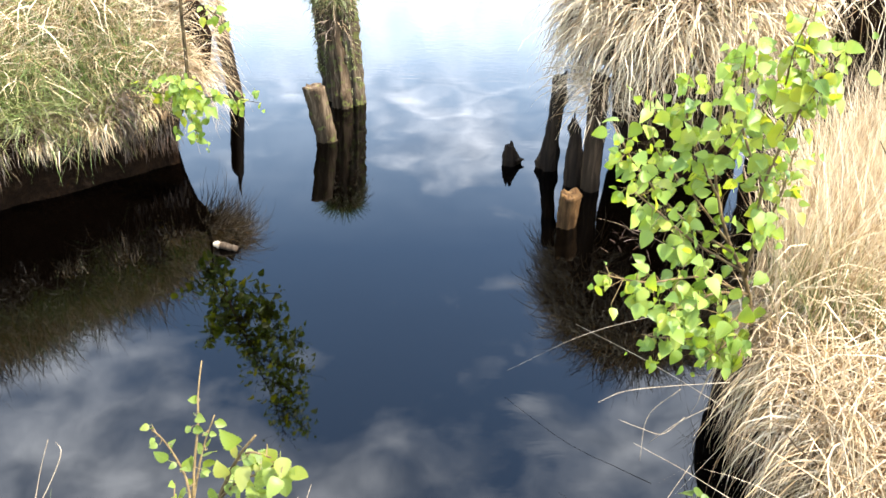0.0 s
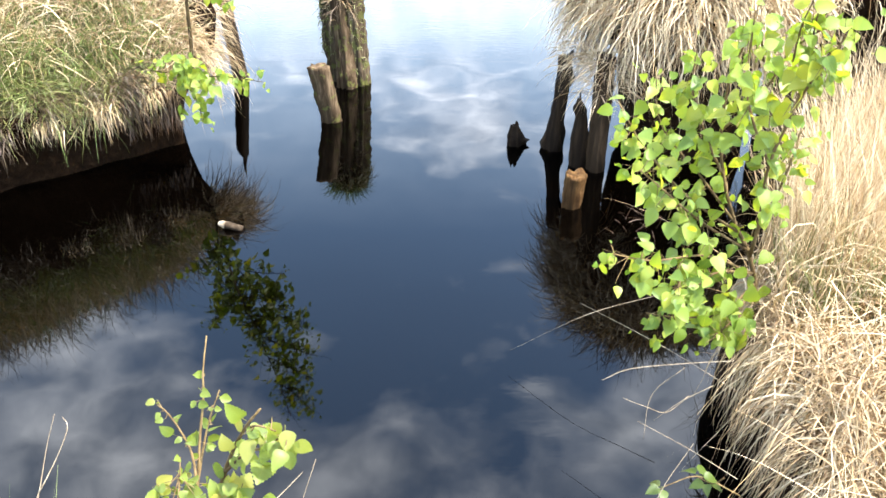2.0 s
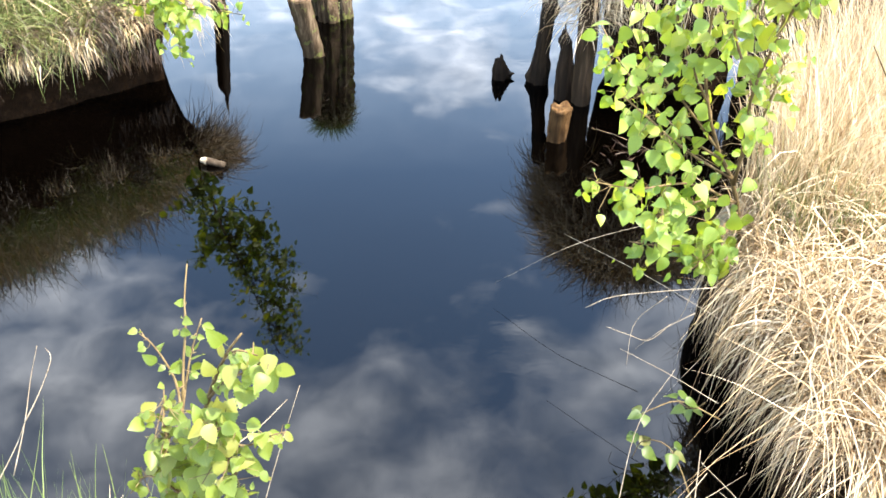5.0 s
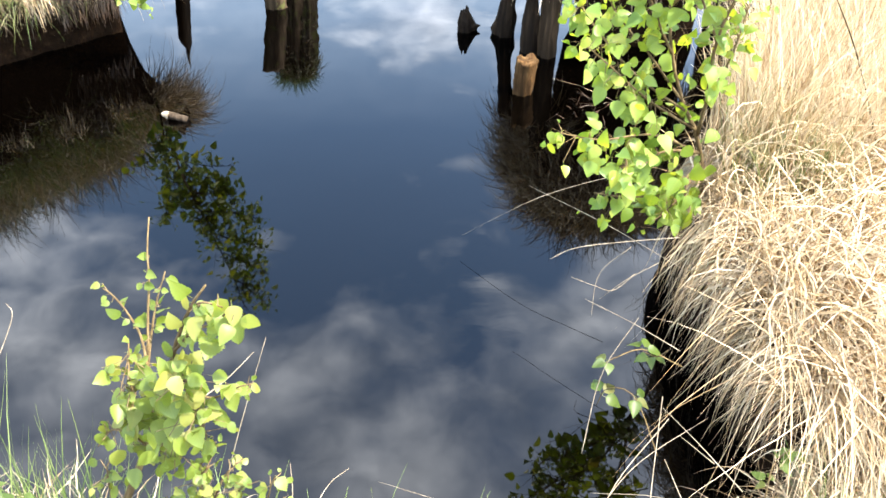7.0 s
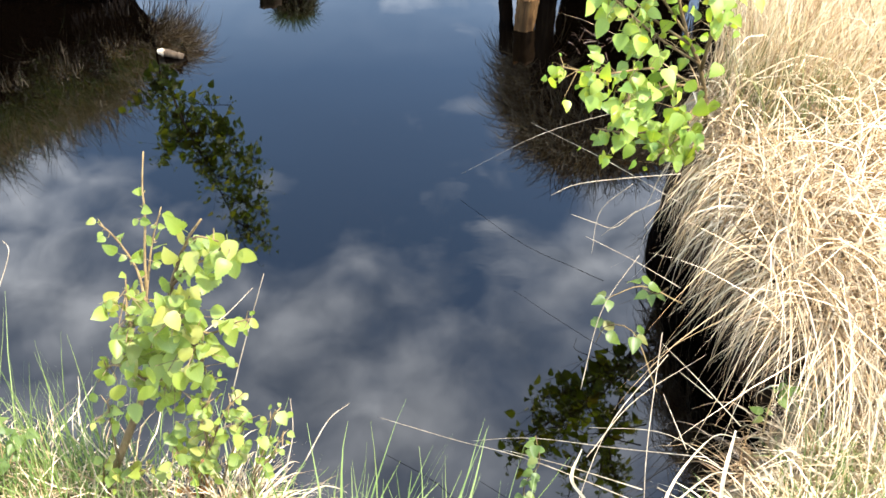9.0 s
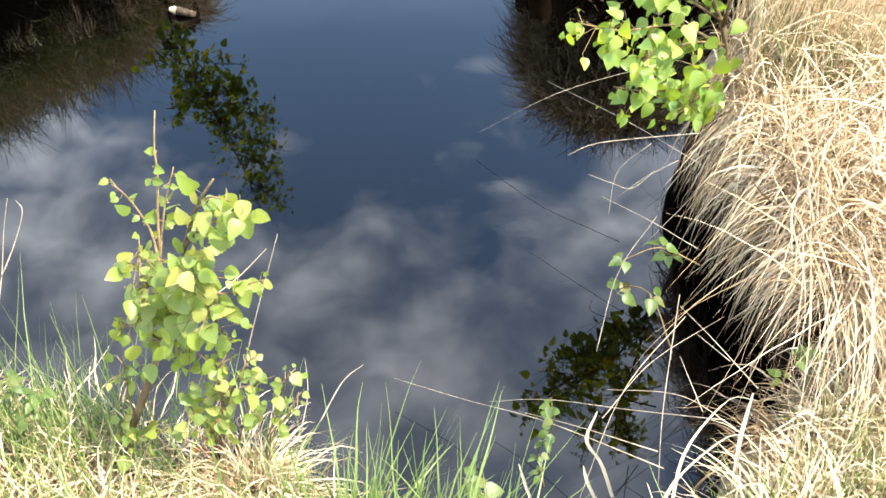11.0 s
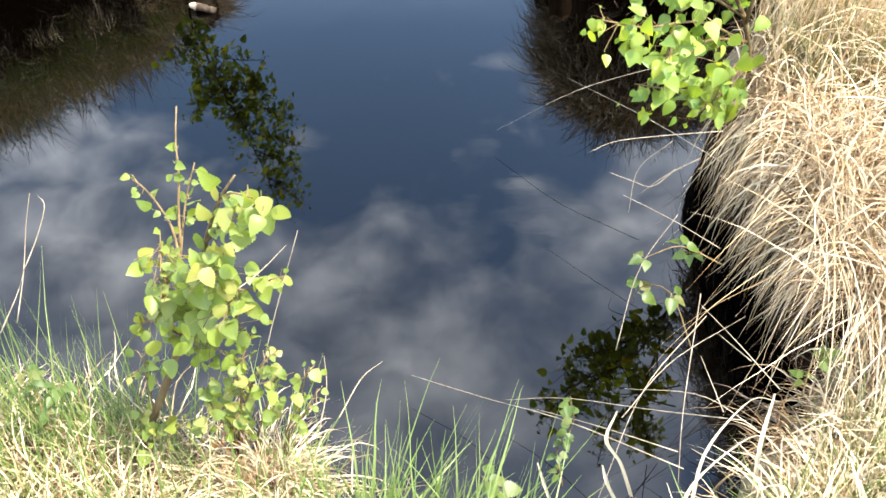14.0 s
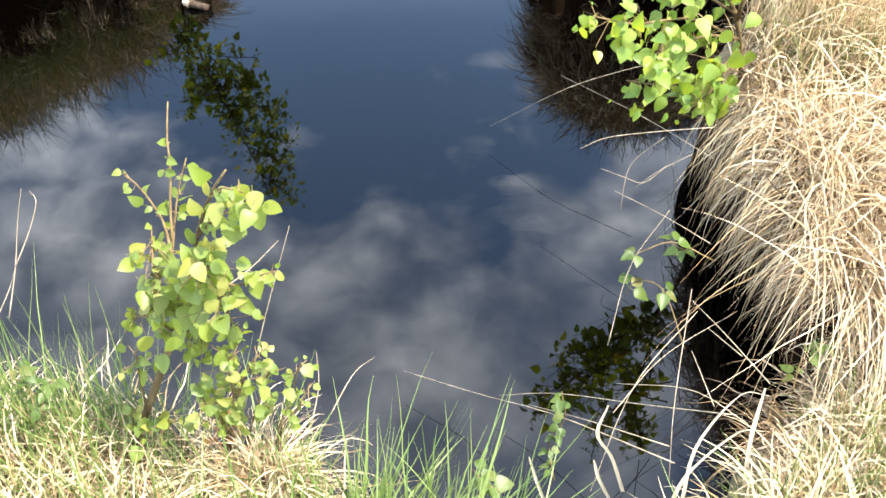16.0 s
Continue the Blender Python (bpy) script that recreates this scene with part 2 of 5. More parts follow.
def water_material():
    m, n, p, out = material("bog_water")
    where = n.add("ShaderNodeTexCoord").outputs["Object"]
    swell = n.noise(where, 2.2, 2.0, 0.4)
    ripple = n.noise(n.stretch(where, 14.0, 30.0, 1.0), 1.0, 2.0, 0.5, 0.5)
    calm = n.ramp(n.noise(where, 0.9, 2.0), ((0.5, (0, 0, 0)), (0.75, (1, 1, 1))))
    height = n.math("ADD", n.math("MULTIPLY", swell, 0.6), n.math("MULTIPLY", n.math("MULTIPLY", ripple, calm), 0.06))
    sep = n.add("ShaderNodeSeparateXYZ")
    n.link(where, sep.inputs[0])
    breeze = n.add("ShaderNodeMapRange")
    n.link(n.math("ADD", sep.outputs[1], n.math("MULTIPLY", n.noise(n.stretch(where, 3.0, 9.0, 1.0), 1.0, 3.0), 0.3)), breeze.inputs[0])
    breeze.inputs[1].default_value, breeze.inputs[2].default_value = 4.1, 4.22
    chop = n.noise(n.stretch(where, 18.0, 40.0, 1.0), 1.0, 3.0, 0.6)
    height = n.math("ADD", height, n.math("MULTIPLY", n.math("MULTIPLY", chop, breeze.outputs[0]), 0.16))
    murk = n.noise(where, 1.2, 3.0)
    n.link(n.mix(murk, (0.00012, 0.00007, 0.00004), (0.0003, 0.00018, 0.0001)), p.inputs["Base Color"])
    p.inputs["Roughness"].default_value = 0.022
    p.inputs["IOR"].default_value = 1.345
    bump(n, p, height, 0.12, 0.02)
    n.link(p.outputs[0], out.inputs[0])
    return m


WATER = water_material()


# ---------------------------------------------------------------- mesh tools
def mesh_object(name, verts, faces, mat, parent=None, smooth=True):
    me = bpy.data.meshes.new(name)
    me.from_pydata([tuple(v) for v in verts], [], [tuple(f) for f in faces])
    me.materials.append(mat)
    if smooth:
        me.polygons.foreach_set("use_smooth", [True] * len(me.polygons))
    me.update()
    ob = new(name, me)
    ob.parent = parent
    return ob


def part(name, bm, mat, parent, label=""):
    """Links a bmesh as one mesh object under a thing or a part."""
    me = bpy.data.meshes.new(name)
    bm.to_mesh(me)
    bm.free()
    me.materials.append(mat)
    for f in me.polygons:
        f.use_smooth = True
    ob = new(name, me)
    ob.parent = parent
    if label:
        tagged(ob, label)
    return ob


def thing(name, at=(0, 0, 0)):
    ob = new(name)
    ob.location = at
    ob.empty_display_size = 0.05
    return ob


def smooth_line(points, n):
    """A soft curve through the points, n samples."""
    p = np.array(points, float)
    if len(p) == 2:
        return p[0] + (p[1] - p[0]) * np.linspace(0, 1, n)[:, None]
    q = np.vstack([2 * p[0] - p[1], p, 2 * p[-1] - p[-2]])
    out = []
    for s in np.linspace(0, len(p) - 1 - 1e-6, n):
        i, t = int(s), s - int(s)
        a, b, c, d = q[i], q[i + 1], q[i + 2], q[i + 3]
        out.append(0.5 * ((2 * b) + (c - a) * t + (2 * a - 5 * b + 4 * c - d) * t * t + (3 * b - a - 3 * c + d) * t ** 3))
    return np.array(out)


def tube(bm, points, r0, r1, sides=7, n=14, rough=0.0, seed=0):
    """A tapered round stem along a soft curve."""
    rng = np.random.default_rng(seed)
    line = smooth_line(points, n)
    rings = []
    for i, c in enumerate(line):
        d = Vector(line[min(i + 1, n - 1)] - line[max(i - 1, 0)]).normalized()
        s = d.cross(Vector((0.31, 0.87, 0.4))).normalized()
        t = d.cross(s)
        r = r0 + (r1 - r0) * i / (n - 1)
        ring = []
        for k in range(sides):
            a = 2 * math.pi * k / sides
            rr = r * (1 + rough * rng.uniform(-1, 1))
            ring.append(bm.verts.new(Vector(c) + (s * math.cos(a) + t * math.sin(a)) * rr))
        rings.append(ring)
    for a, b in zip(rings, rings[1:]):
        for k in range(sides):
            bm.faces.new((a[k], a[(k + 1) % sides], b[(k + 1) % sides], b[k]))
    bm.faces.new(rings[-1])
    bm.faces.new(list(reversed(rings[0])))


def blades(roots, ways, lengths, widths, droop, wander, rng, steps=6):
    """Many bent, tapered blades as one list of vertices and faces.
    droop pulls each blade down along its length, wander makes it crook."""
    n = len(roots)
    p = np.array(roots, float)
    d = np.array(ways, float)
    d /= np.linalg.norm(d, axis=1)[:, None] + 1e-9
    lengths, widths = np.broadcast_to(lengths, n), np.broadcast_to(widths, n)
    droop = np.broadcast_to(droop, n)
    spin = rng.normal(size=(n, 3))
    verts = np.empty((n, steps + 1, 2, 3))
    for k in range(steps + 1):
        side = np.cross(d, spin)
        side /= np.linalg.norm(side, axis=1)[:, None] + 1e-9
        f = k / steps
        w = widths * (0.75 + 0.5 * f if f < 0.4 else max(0.08, 0.95 * (1 - (f - 0.4) / 0.62))) * 0.5
        verts[:, k, 0] = p - side * w[:, None]
        verts[:, k, 1] = p + side * w[:, None]
        p = p + d * (lengths / steps)[:, None]
        d = d + rng.normal(scale=wander, size=(n, 3))
        d[:, 2] -= droop * (0.35 + f)
        d /= np.linalg.norm(d, axis=1)[:, None] + 1e-9
    base = (np.arange(n) * (steps + 1) * 2)[:, None]
    quad = np.array([[2 * k, 2 * k + 1, 2 * k + 3, 2 * k + 2] for k in range(steps)]).ravel()[None]
    return verts.reshape(-1, 3), (base + quad).reshape(-1, 4)


def grass_object(name, verts, faces, mat, parent=None):
    me = bpy.data.meshes.new(name)
    me.vertices.add(len(verts))
    me.vertices.foreach_set("co", np.asarray(verts, np.float32).ravel())
    me.loops.add(faces.size)
    me.loops.foreach_set("vertex_index", faces.astype(np.int32).ravel())
    me.polygons.add(len(faces))
    me.polygons.foreach_set("loop_start", np.arange(0, faces.size, 4, dtype=np.int32))
    me.update(calc_edges=True)
    me.validate()
    me.polygons.foreach_set("use_smooth", [True] * len(me.polygons))
    me.materials.append(mat)
    ob = new(name, me)
    ob.parent = parent
    return ob


def hum(x, y, scale, seed=0.0):
    return noise.noise(Vector((x * scale + seed, y * scale - seed, seed)))


def fade(a, b, x):
    t = min(1.0, max(0.0, (x - a) / (b - a)))
    return t * t * (3 - 2 * t)


# ---------------------------------------------------------------- water and ground
def build_water():
    bm = bmesh.new()
    rings, sides = (0.0, 1.0, 3.0, 8.0, 20.0, 34.0), 48
    last = None
    centre = bm.verts.new((0, 4, 0))
    for r in rings[1:]:
        ring = [bm.verts.new((r * math.cos(2 * math.pi * k / sides), 4 + r * math.sin(2 * math.pi * k / sides), 0)) for k in range(sides)]
        for k in range(sides):
            j = (k + 1) % sides
            bm.faces.new((centre, ring[k], ring[j]) if last is None else (last[k], ring[k], ring[j], last[j]))
        last = ring
    ob = part("water", bm, WATER, None)
    return tagged(ob, "still black bog water mirroring clouds and sky", "water", kind="structure")


def build_ground():
    """Pond bed in the middle, rising to open heath that runs to the horizon."""
    bm = bmesh.new()
    last, sides = None, 64
    for r, z in ((0.01, -0.9), (6, -0.9), (16, -0.8), (24, -0.4), (28, 0.12), (34, 0.3), (60, 0.4), (150, 0.6), (500, 1.5), (1500, 3.0)):
        ring = []
        for k in range(sides):
            a = 2 * math.pi * k / sides
            rr = r * (1 + 0.12 * hum(math.cos(a), math.sin(a), 1.7, 3.0))
            ring.append(bm.verts.new((rr * math.cos(a), 4 + rr * math.sin(a), z + 0.1 * hum(rr * math.cos(a), rr * math.sin(a), 0.2))))
        if last:
            for k in range(sides):
                j = (k + 1) % sides
                bm.faces.new((last[k], ring[k], ring[j], last[j]))
        last = ring
    ob = part("ground", bm, LITTER, None)
    return tagged(ob, "peaty heath ground round the pool", "ground", kind="structure")


build_water()
build_ground()


# ---------------------------------------------------------------- banks
def near_height(x, y):
    """Top of the near bank and of the mound that runs on along its right side."""
    h = 0.09 + 0.02 * hum(x, y, 5.0, 1.0)
    mound = fade(0.42, 0.68, x) * fade(0.84, 1.04, y)
    h += 0.15 * mound
    h += 0.09 * math.exp(-(((x - 0.82) / 0.28) ** 2 + ((y - 1.35) / 0.35) ** 2))
    return h + 0.02 * hum(x, y, 11.0, 4.0) * mound


def left_height(x, y):
    """Top of the cut bank: a rounded front that climbs away from the water."""
    back = -0.61 * (x + 1.02) + 0.79 * (y - 3.09)
    climb = 0.38 + 0.08 * fade(-0.95, -1.5, x) + 0.16 * fade(-1.5, -2.2, x)
    return 0.27 + climb * fade(-0.05, 0.4, back) + 0.075 * hum(x, y, 5.0, 2.0) + 0.035 * hum(x, y, 11.0, 5.0)


def bank(name, outline, centre, height, lean, label, n=150, lumpy=0.0):
    """A bank of peat: a rough wall out of the water and a hummocky top, star-shaped about its centre."""
    line = smooth_line(list(outline) + [outline[0]], n + 1)[:-1]
    bm = bmesh.new()
    c = Vector((*centre, 0))
    rings = []
    for level in (-0.8, -0.2, 0.0, 0.3, 0.6, 0.85, 1.0):
        ring = []
        for x, y, *_ in line:
            out = (Vector((x, y, 0)) - c).normalized()
            z = level if level < 0 else level * height(x, y)
            reach, power = lean(x, y)
            push = reach * max(0.0, level) ** power + 0.02 * hum(x * 3 + z * 9, y * 3, 3.0, 6.0) + 0.01 * hum(x, y + z * 2, 15.0)
            push += lumpy * max(0.0, level) * (hum(x, y, 7.0, 9.0) + 0.5 * hum(x, y, 16.0, 3.0))
            if level == 1.0:
                push -= 0.03
            ring.append(bm.verts.new((x + out.x * push, y + out.y * push, z)))
        rings.append(ring)
    for f in (0.985, 0.97, 0.95, 0.93, 0.91, 0.89, 0.86, 0.83, 0.8, 0.76, 0.72, 0.66, 0.6, 0.52, 0.45, 0.35, 0.25, 0.12):
        ring = []
        for v in rings[6]:
            x, y = c.x + (v.co.x - c.x) * f, c.y + (v.co.y - c.y) * f
            ring.append(bm.verts.new((x, y, height(x, y))))
        rings.append(ring)
    for a, b in zip(rings, rings[1:]):
        for k in range(n):
            j = (k + 1) % n
            bm.faces.new((a[k], a[j], b[j], b[k]))
    bm.faces.new(rings[-1])
    bmesh.ops.recalc_face_normals(bm, faces=bm.faces)
    for f in bm.faces:
        f.material_index = 1 if f.normal.z > 0.3 and f.calc_center_median().z > 0.05 else 0
    ob = part(name, bm, PEAT, None)
    ob.data.materials.append(LITTER)
    return tagged(ob, label, "bank", kind="structure")


def heath_cover(x, y):
    return np.hypot(x * 0.8, y - 0.8) > 1.3


NEAR_EDGE = ((-30.0, 3.0, 0), (-9.0, 1.5, 0), (-3.0, 1.05, 0), (-1.6, 0.96, 0), (-0.9, 0.93, 0), (-0.55, 0.88, 0), (-0.28, 0.77, 0), (0.0, 0.62, 0), (0.24, 0.58, 0), (0.44, 0.66, 0), (0.56, 0.76, 0), (0.68, 0.87, 0), (0.73, 0.97, 0), (0.71, 1.15, 0),
             (0.69, 1.42, 0), (0.7, 1.75, 0), (0.88, 1.97, 0), (1.04, 2.2, 0), (1.14, 2.38, 0), (1.32, 2.52, 0), (1.8, 2.6, 0), (3.2, 2.8, 0), (9.0, 4.0, 0), (30.0, 8.0, 0), (32.0, -26.0, 0), (-30.0, -26.0, 0))
bank("bank_near", NEAR_EDGE, (2.0, -0.8), near_height, lambda x, y: (0.02, 1.5), "low peat bank with bleached grass along the pool", n=260)
LEFT_EDGE = ((-30.0, 5.0, 0), (-9.0, 2.6, 0), (-3.2, 2.0, 0), (-1.9, 2.42, 0), (-1.55, 2.68, 0), (-1.31, 2.86, 0), (-1.06, 3.05, 0), (-1.05, 3.12, 0), (-1.18, 3.45, 0), (-1.65, 3.9, 0), (-3.0, 5.0, 0), (-7.0, 9.0, 0), (-30.0, 20.0, 0))
bank("bank_left", LEFT_EDGE, (-2.4, 3.5), left_height, lambda x, y: (0.1 + 0.12 * fade(3.05, 3.3, y), 1.5 + 2.0 * fade(3.0, 3.2, y)), "cut peat bank with a bare dark face above the water", n=420, lumpy=0.065)


# ---------------------------------------------------------------- grasses
def scatter(rng, n, box, keep):
    """n random places in the box (x0, x1, y0, y1) that keep() accepts."""
    found = np.zeros((0, 2))
    while len(found) < n:
        p = np.stack([rng.uniform(box[0], box[1], 4 * n), rng.uniform(box[2], box[3], 4 * n)], 1)
        found = np.vstack([found, p[keep(p[:, 0], p[:, 1])]])
    return found[:n]


def inside(outline):
    pts = smooth_line(list(outline) + [outline[0]], 200)[:, :2]

    def test(x, y):
        hit = np.zeros(len(x), bool)
        for (x0, y0), (x1, y1) in zip(pts, pts[1:]):
            if y0 != y1:
                hit ^= ((y0 > y) != (y1 > y)) & (x < (x1 - x0) * (y - y0) / (y1 - y0) + x0)
        return hit
    return test


NEAR_IN, LEFT_IN = inside(NEAR_EDGE), inside(LEFT_EDGE)


def trim(v, f, steps, ok):
    """Leaves out the blades of which any point fails ok(x, y, z)."""
    k = (steps + 1) * 2
    good = ok(v[:, 0], v[:, 1], v[:, 2]).reshape(-1, k).all(1)
    n = int(good.sum())
    q = f.reshape(len(good), -1)[0].reshape(1, -1)
    return v.reshape(-1, k, 3)[good].reshape(-1, 3), (np.arange(n)[:, None] * k + q).reshape(-1, 4)


def behind_brow(x, y):
    """The top of the cut bank, back from its brow."""
    return LEFT_IN(x, y) & (-0.61 * (x + 1.02) + 0.79 * (y - 3.09) > 0.1)


def on_crest(x, y):
    """The high part of the cut bank."""
    return LEFT_IN(x, y) & (x > -3.3 + 0.4 * np.sin(y * 4.1) + 0.2 * np.sin(y * 13.0)) & (-0.61 * (x + 1.02) + 0.79 * (y - 3.09) > 0.3)


def sward(name, rng, n, box, keep, height, way, spread, length, width, droop, wander, mat, label, category, steps=6, ok=None, fan=None):
    """A patch of blades on a bank: a shared lean, spread at random; fan: a crest (x, y) from which they fall away, and how strongly."""
    xy = scatter(rng, n, box, keep)
    roots = np.array([(x, y, height(x, y) - 0.01) for x, y in xy])
    ways = np.array(way, float) + rng.normal(scale=spread, size=(n, 3))
    if fan:
        ways[:, :2] += (xy - np.array(fan[:2])) * fan[2]
    swirl = np.array([(hum(x, y, 4.5, 21.0), hum(x, y, 4.5, 33.0), 0.0) for x, y in xy])
    ways += swirl * (1.2 if fan else 0.0)
    v, f = blades(roots, ways, rng.uniform(length[0], length[1], n), rng.uniform(width[0], width[1], n), rng.uniform(droop[0], droop[1], n), wander, rng, steps)
    if ok:
        v, f = trim(v, f, steps, ok)
    return tagged(grass_object(name, v, f, mat), label, category, kind="stuff")


def edge_fringe(name, rng, n, line, out, height, length, width, droop, mat, label, back=0.1, up=0.6, ok=None, patchy=1.3):
    """Grass that hangs over the edge of a bank."""
    p = smooth_line(line, 200)
    share = (0.1 if patchy < 2 else 0.02) + np.array([max(0.0, hum(q[0], q[1], 8.0, 13.0) + 0.3) for q in p[:199]]) ** patchy
    i = rng.choice(199, n, p=share / share.sum())
    size = 0.55 + 0.8 * share[i]
    f = rng.uniform(0, 1, n)[:, None]
    at = p[i] * (1 - f) + p[i + 1] * f
    o = np.array(out, float)
    at = at - o * rng.uniform(0.0, back, n)[:, None]
    at[:, 2] = [height(x, y) - 0.02 for x, y, _ in at]
    ways = o * 1.0 + np.array((0, 0, up)) + rng.normal(scale=0.55, size=(n, 3))
    v, fa = blades(at, ways, rng.uniform(length[0], length[1], n) * size, rng.uniform(width[0], width[1], n), rng.uniform(droop[0], droop[1], n), 0.2, rng, 7)
    if ok:
        v, fa = trim(v, fa, 7, ok)
    return tagged(grass_object(name, v, fa, mat), label, "grass", kind="stuff")


rng = np.random.default_rng(7)
def open_field(x, y):
    """The dry field behind the mound, fading raggedly into the heath."""
    return NEAR_IN(x, y) & (x < 2.1 + 0.25 * np.sin(y * 6.3) + 0.15 * np.sin(y * 17.0))


def over_edge(x, y, z):
    """How far the mound's grass may hang out over the water."""
    rim = np.interp(y, (0.6, 0.9, 1.0, 1.1, 1.2, 1.3, 1.5, 1.65, 1.9), (0.78, 0.72, 0.64, 0.585, 0.555, 0.55, 0.585, 0.65, 0.68))
    rim = rim + 0.16 * np.maximum(0.0, z - 0.13)
    return (x > rim + 0.03 * np.sin(y * 47) + 0.02 * np.sin(y * 113)) & (z > 0.03)


def back_from_rim(x, y):
    """The near bank a hand's breadth back from the water."""
    return NEAR_IN(x, y) & ((x < 0.3) | (NEAR_IN(x, y + 0.09) & NEAR_IN(x - 0.06, y)))


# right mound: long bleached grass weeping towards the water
# dark under-layer that puts shaded depth between the pale blades
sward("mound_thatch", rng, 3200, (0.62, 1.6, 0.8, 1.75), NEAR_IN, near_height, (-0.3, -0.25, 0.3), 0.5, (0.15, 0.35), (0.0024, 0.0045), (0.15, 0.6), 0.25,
      SHADED_THATCH, "brown old grass beneath the bleached blades, darkened to give shaded depth", "grass", 7, over_edge)
sward("straw_tussock", rng, 7000, (0.62, 1.6, 0.97, 1.75), NEAR_IN, near_height, (-0.1, -0.42, 0.75), 0.5, (0.24, 0.55), (0.0021, 0.0042), (0.25, 0.75), 0.17,
      STRAW, "bleached straw-coloured grass lying over the mound", "grass", 9, over_edge, (1.0, 1.5, 1.3))
edge_fringe("straw_fringe", rng, 2600, ((0.78, 0.97, 0), (0.74, 1.15, 0), (0.72, 1.42, 0), (0.72, 1.75, 0)), (-0.4, -0.35, 0), near_height, (0.16, 0.42), (0.0022, 0.0046), (0.45, 1.1), STRAW,
            "bleached grass hanging from the mound over the water", back=0.12, ok=over_edge)
# understory in the dark colour makes the shaded gaps between stalks
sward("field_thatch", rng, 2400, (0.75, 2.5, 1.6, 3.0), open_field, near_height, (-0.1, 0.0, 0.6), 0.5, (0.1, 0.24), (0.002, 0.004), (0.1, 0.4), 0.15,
      SHADED_THATCH, "brown old growth beneath the dry grass, dark for the shaded gaps", "grass", 5, over_edge)
sward("straw_field", rng, 8500, (0.75, 2.5, 1.6, 3.0), open_field, near_height, (-0.1, 0.0, 1.0), 0.26, (0.22, 0.5), (0.0016, 0.0034), (0.03, 0.22), 0.07,
      STRAW, "dense pale dry grass behind the mound", "grass", 6, over_edge)
# fringe hides the exposed wall; the corner's shade is in its brown
edge_fringe("corner_fringe", rng, 180, ((0.54, 0.79, 0), (0.64, 0.87, 0), (0.7, 0.97, 0), (0.68, 1.12, 0)), (-0.6, 0.35, 0), near_height, (0.1, 0.24), (0.002, 0.004), (0.3, 0.8), SHADED_THATCH,
            "brown dead grass hanging in the dark corner, shade in its colour", back=0.1)
sward("pale_blades", rng, 1300, (0.64, 1.5, 0.98, 1.75), NEAR_IN, near_height, (-0.1, -0.42, 0.8), 0.5, (0.25, 0.55), (0.0023, 0.0044), (0.25, 0.7), 0.15,
      PALE, "broad pale blades lying over the mound", "grass", 9, over_edge, (1.0, 1.5, 1.3))
sward("pale_corner_blades", rng, 5200, (0.4, 1.15, 0.45, 0.92), back_from_rim, near_height, (0.03, -0.05, 0.9), 0.55, (0.08, 0.2), (0.0034, 0.0064), (0.1, 0.45), 0.16,
      PALE, "broad pale blades in the corner of the bank", "grass", 8)
sward("corner_mat", rng, 3400, (0.42, 1.15, 0.42, 0.88), back_from_rim, near_height, (0.0, -0.1, 0.3), 0.45, (0.12, 0.24), (0.0035, 0.0065), (0.1, 0.4), 0.12,
      PALE, "bright bleached blades matted in the corner", "grass", 7)
sward("pale_bank_blades", rng, 450, (-1.1, -0.2, 0.5, 0.9), NEAR_IN, near_height, (0.0, 0.05, 0.7), 0.5, (0.1, 0.22), (0.002, 0.0042), (0.15, 0.5), 0.18,
      PALE, "pale dead blades among the near grass", "grass", 7)
sward("pale_field_blades", rng, 3800, (0.75, 2.5, 1.55, 2.95), open_field, near_height, (-0.1, 0.05, 1.0), 0.26, (0.25, 0.52), (0.002, 0.004), (0.03, 0.2), 0.06,
      PALE, "pale dry blades standing behind the mound", "grass", 6, over_edge)
sward("field_shoots", rng, 800, (0.75, 2.0, 1.45, 2.3), lambda x, y: NEAR_IN(x, y) & (np.sin(x * 9 + 1) + np.sin(y * 11 + x * 4) > 0.7), near_height, (-0.05, 0.0, 1.0), 0.25, (0.16, 0.34), (0.002, 0.0036), (0.05, 0.2), 0.06,
      OLIVE, "scattered olive shoots among the dry grass", "grass", 6, over_edge)
sward("long_stalks", rng, 260, (0.72, 1.3, 0.98, 1.7), NEAR_IN, near_height, (-0.15, -0.5, 0.7), 0.5, (0.3, 0.6), (0.0016, 0.003), (0.03, 0.14), 0.04,
      STRAW, "long thin dry stalks over the tangled grass", "grass", 8, lambda x, y, z: z > 0.01)
sward("hanging_stalks", rng, 260, (0.68, 1.0, 0.98, 1.25), NEAR_IN, near_height, (-0.3, -0.8, 0.3), 0.28, (0.28, 0.5), (0.0014, 0.0028), (0.06, 0.2), 0.04,
      STRAW, "loose dry stalks hanging across the dark gap", "grass", 8, lambda x, y, z: z > 0.01)
# near bank: matted straw with green shoots
sward("matted_straw", rng, 4200, (-1.3, 1.5, 0.25, 0.95), back_from_rim, near_height, (0, 0.0, 0.25), 0.6, (0.08, 0.2), (0.0022, 0.0044), (0.12, 0.35), 0.2,
      STRAW, "matted bleached grass on the near bank", "grass", 6)
sward("corner_straw", rng, 3000, (0.4, 1.05, 0.5, 0.92), back_from_rim, near_height, (-0.05, 0.0, 0.6), 0.6, (0.08, 0.2), (0.003, 0.0055), (0.12, 0.4), 0.16,
      STRAW, "bleached grass tangled in the corner of the bank", "grass", 7)
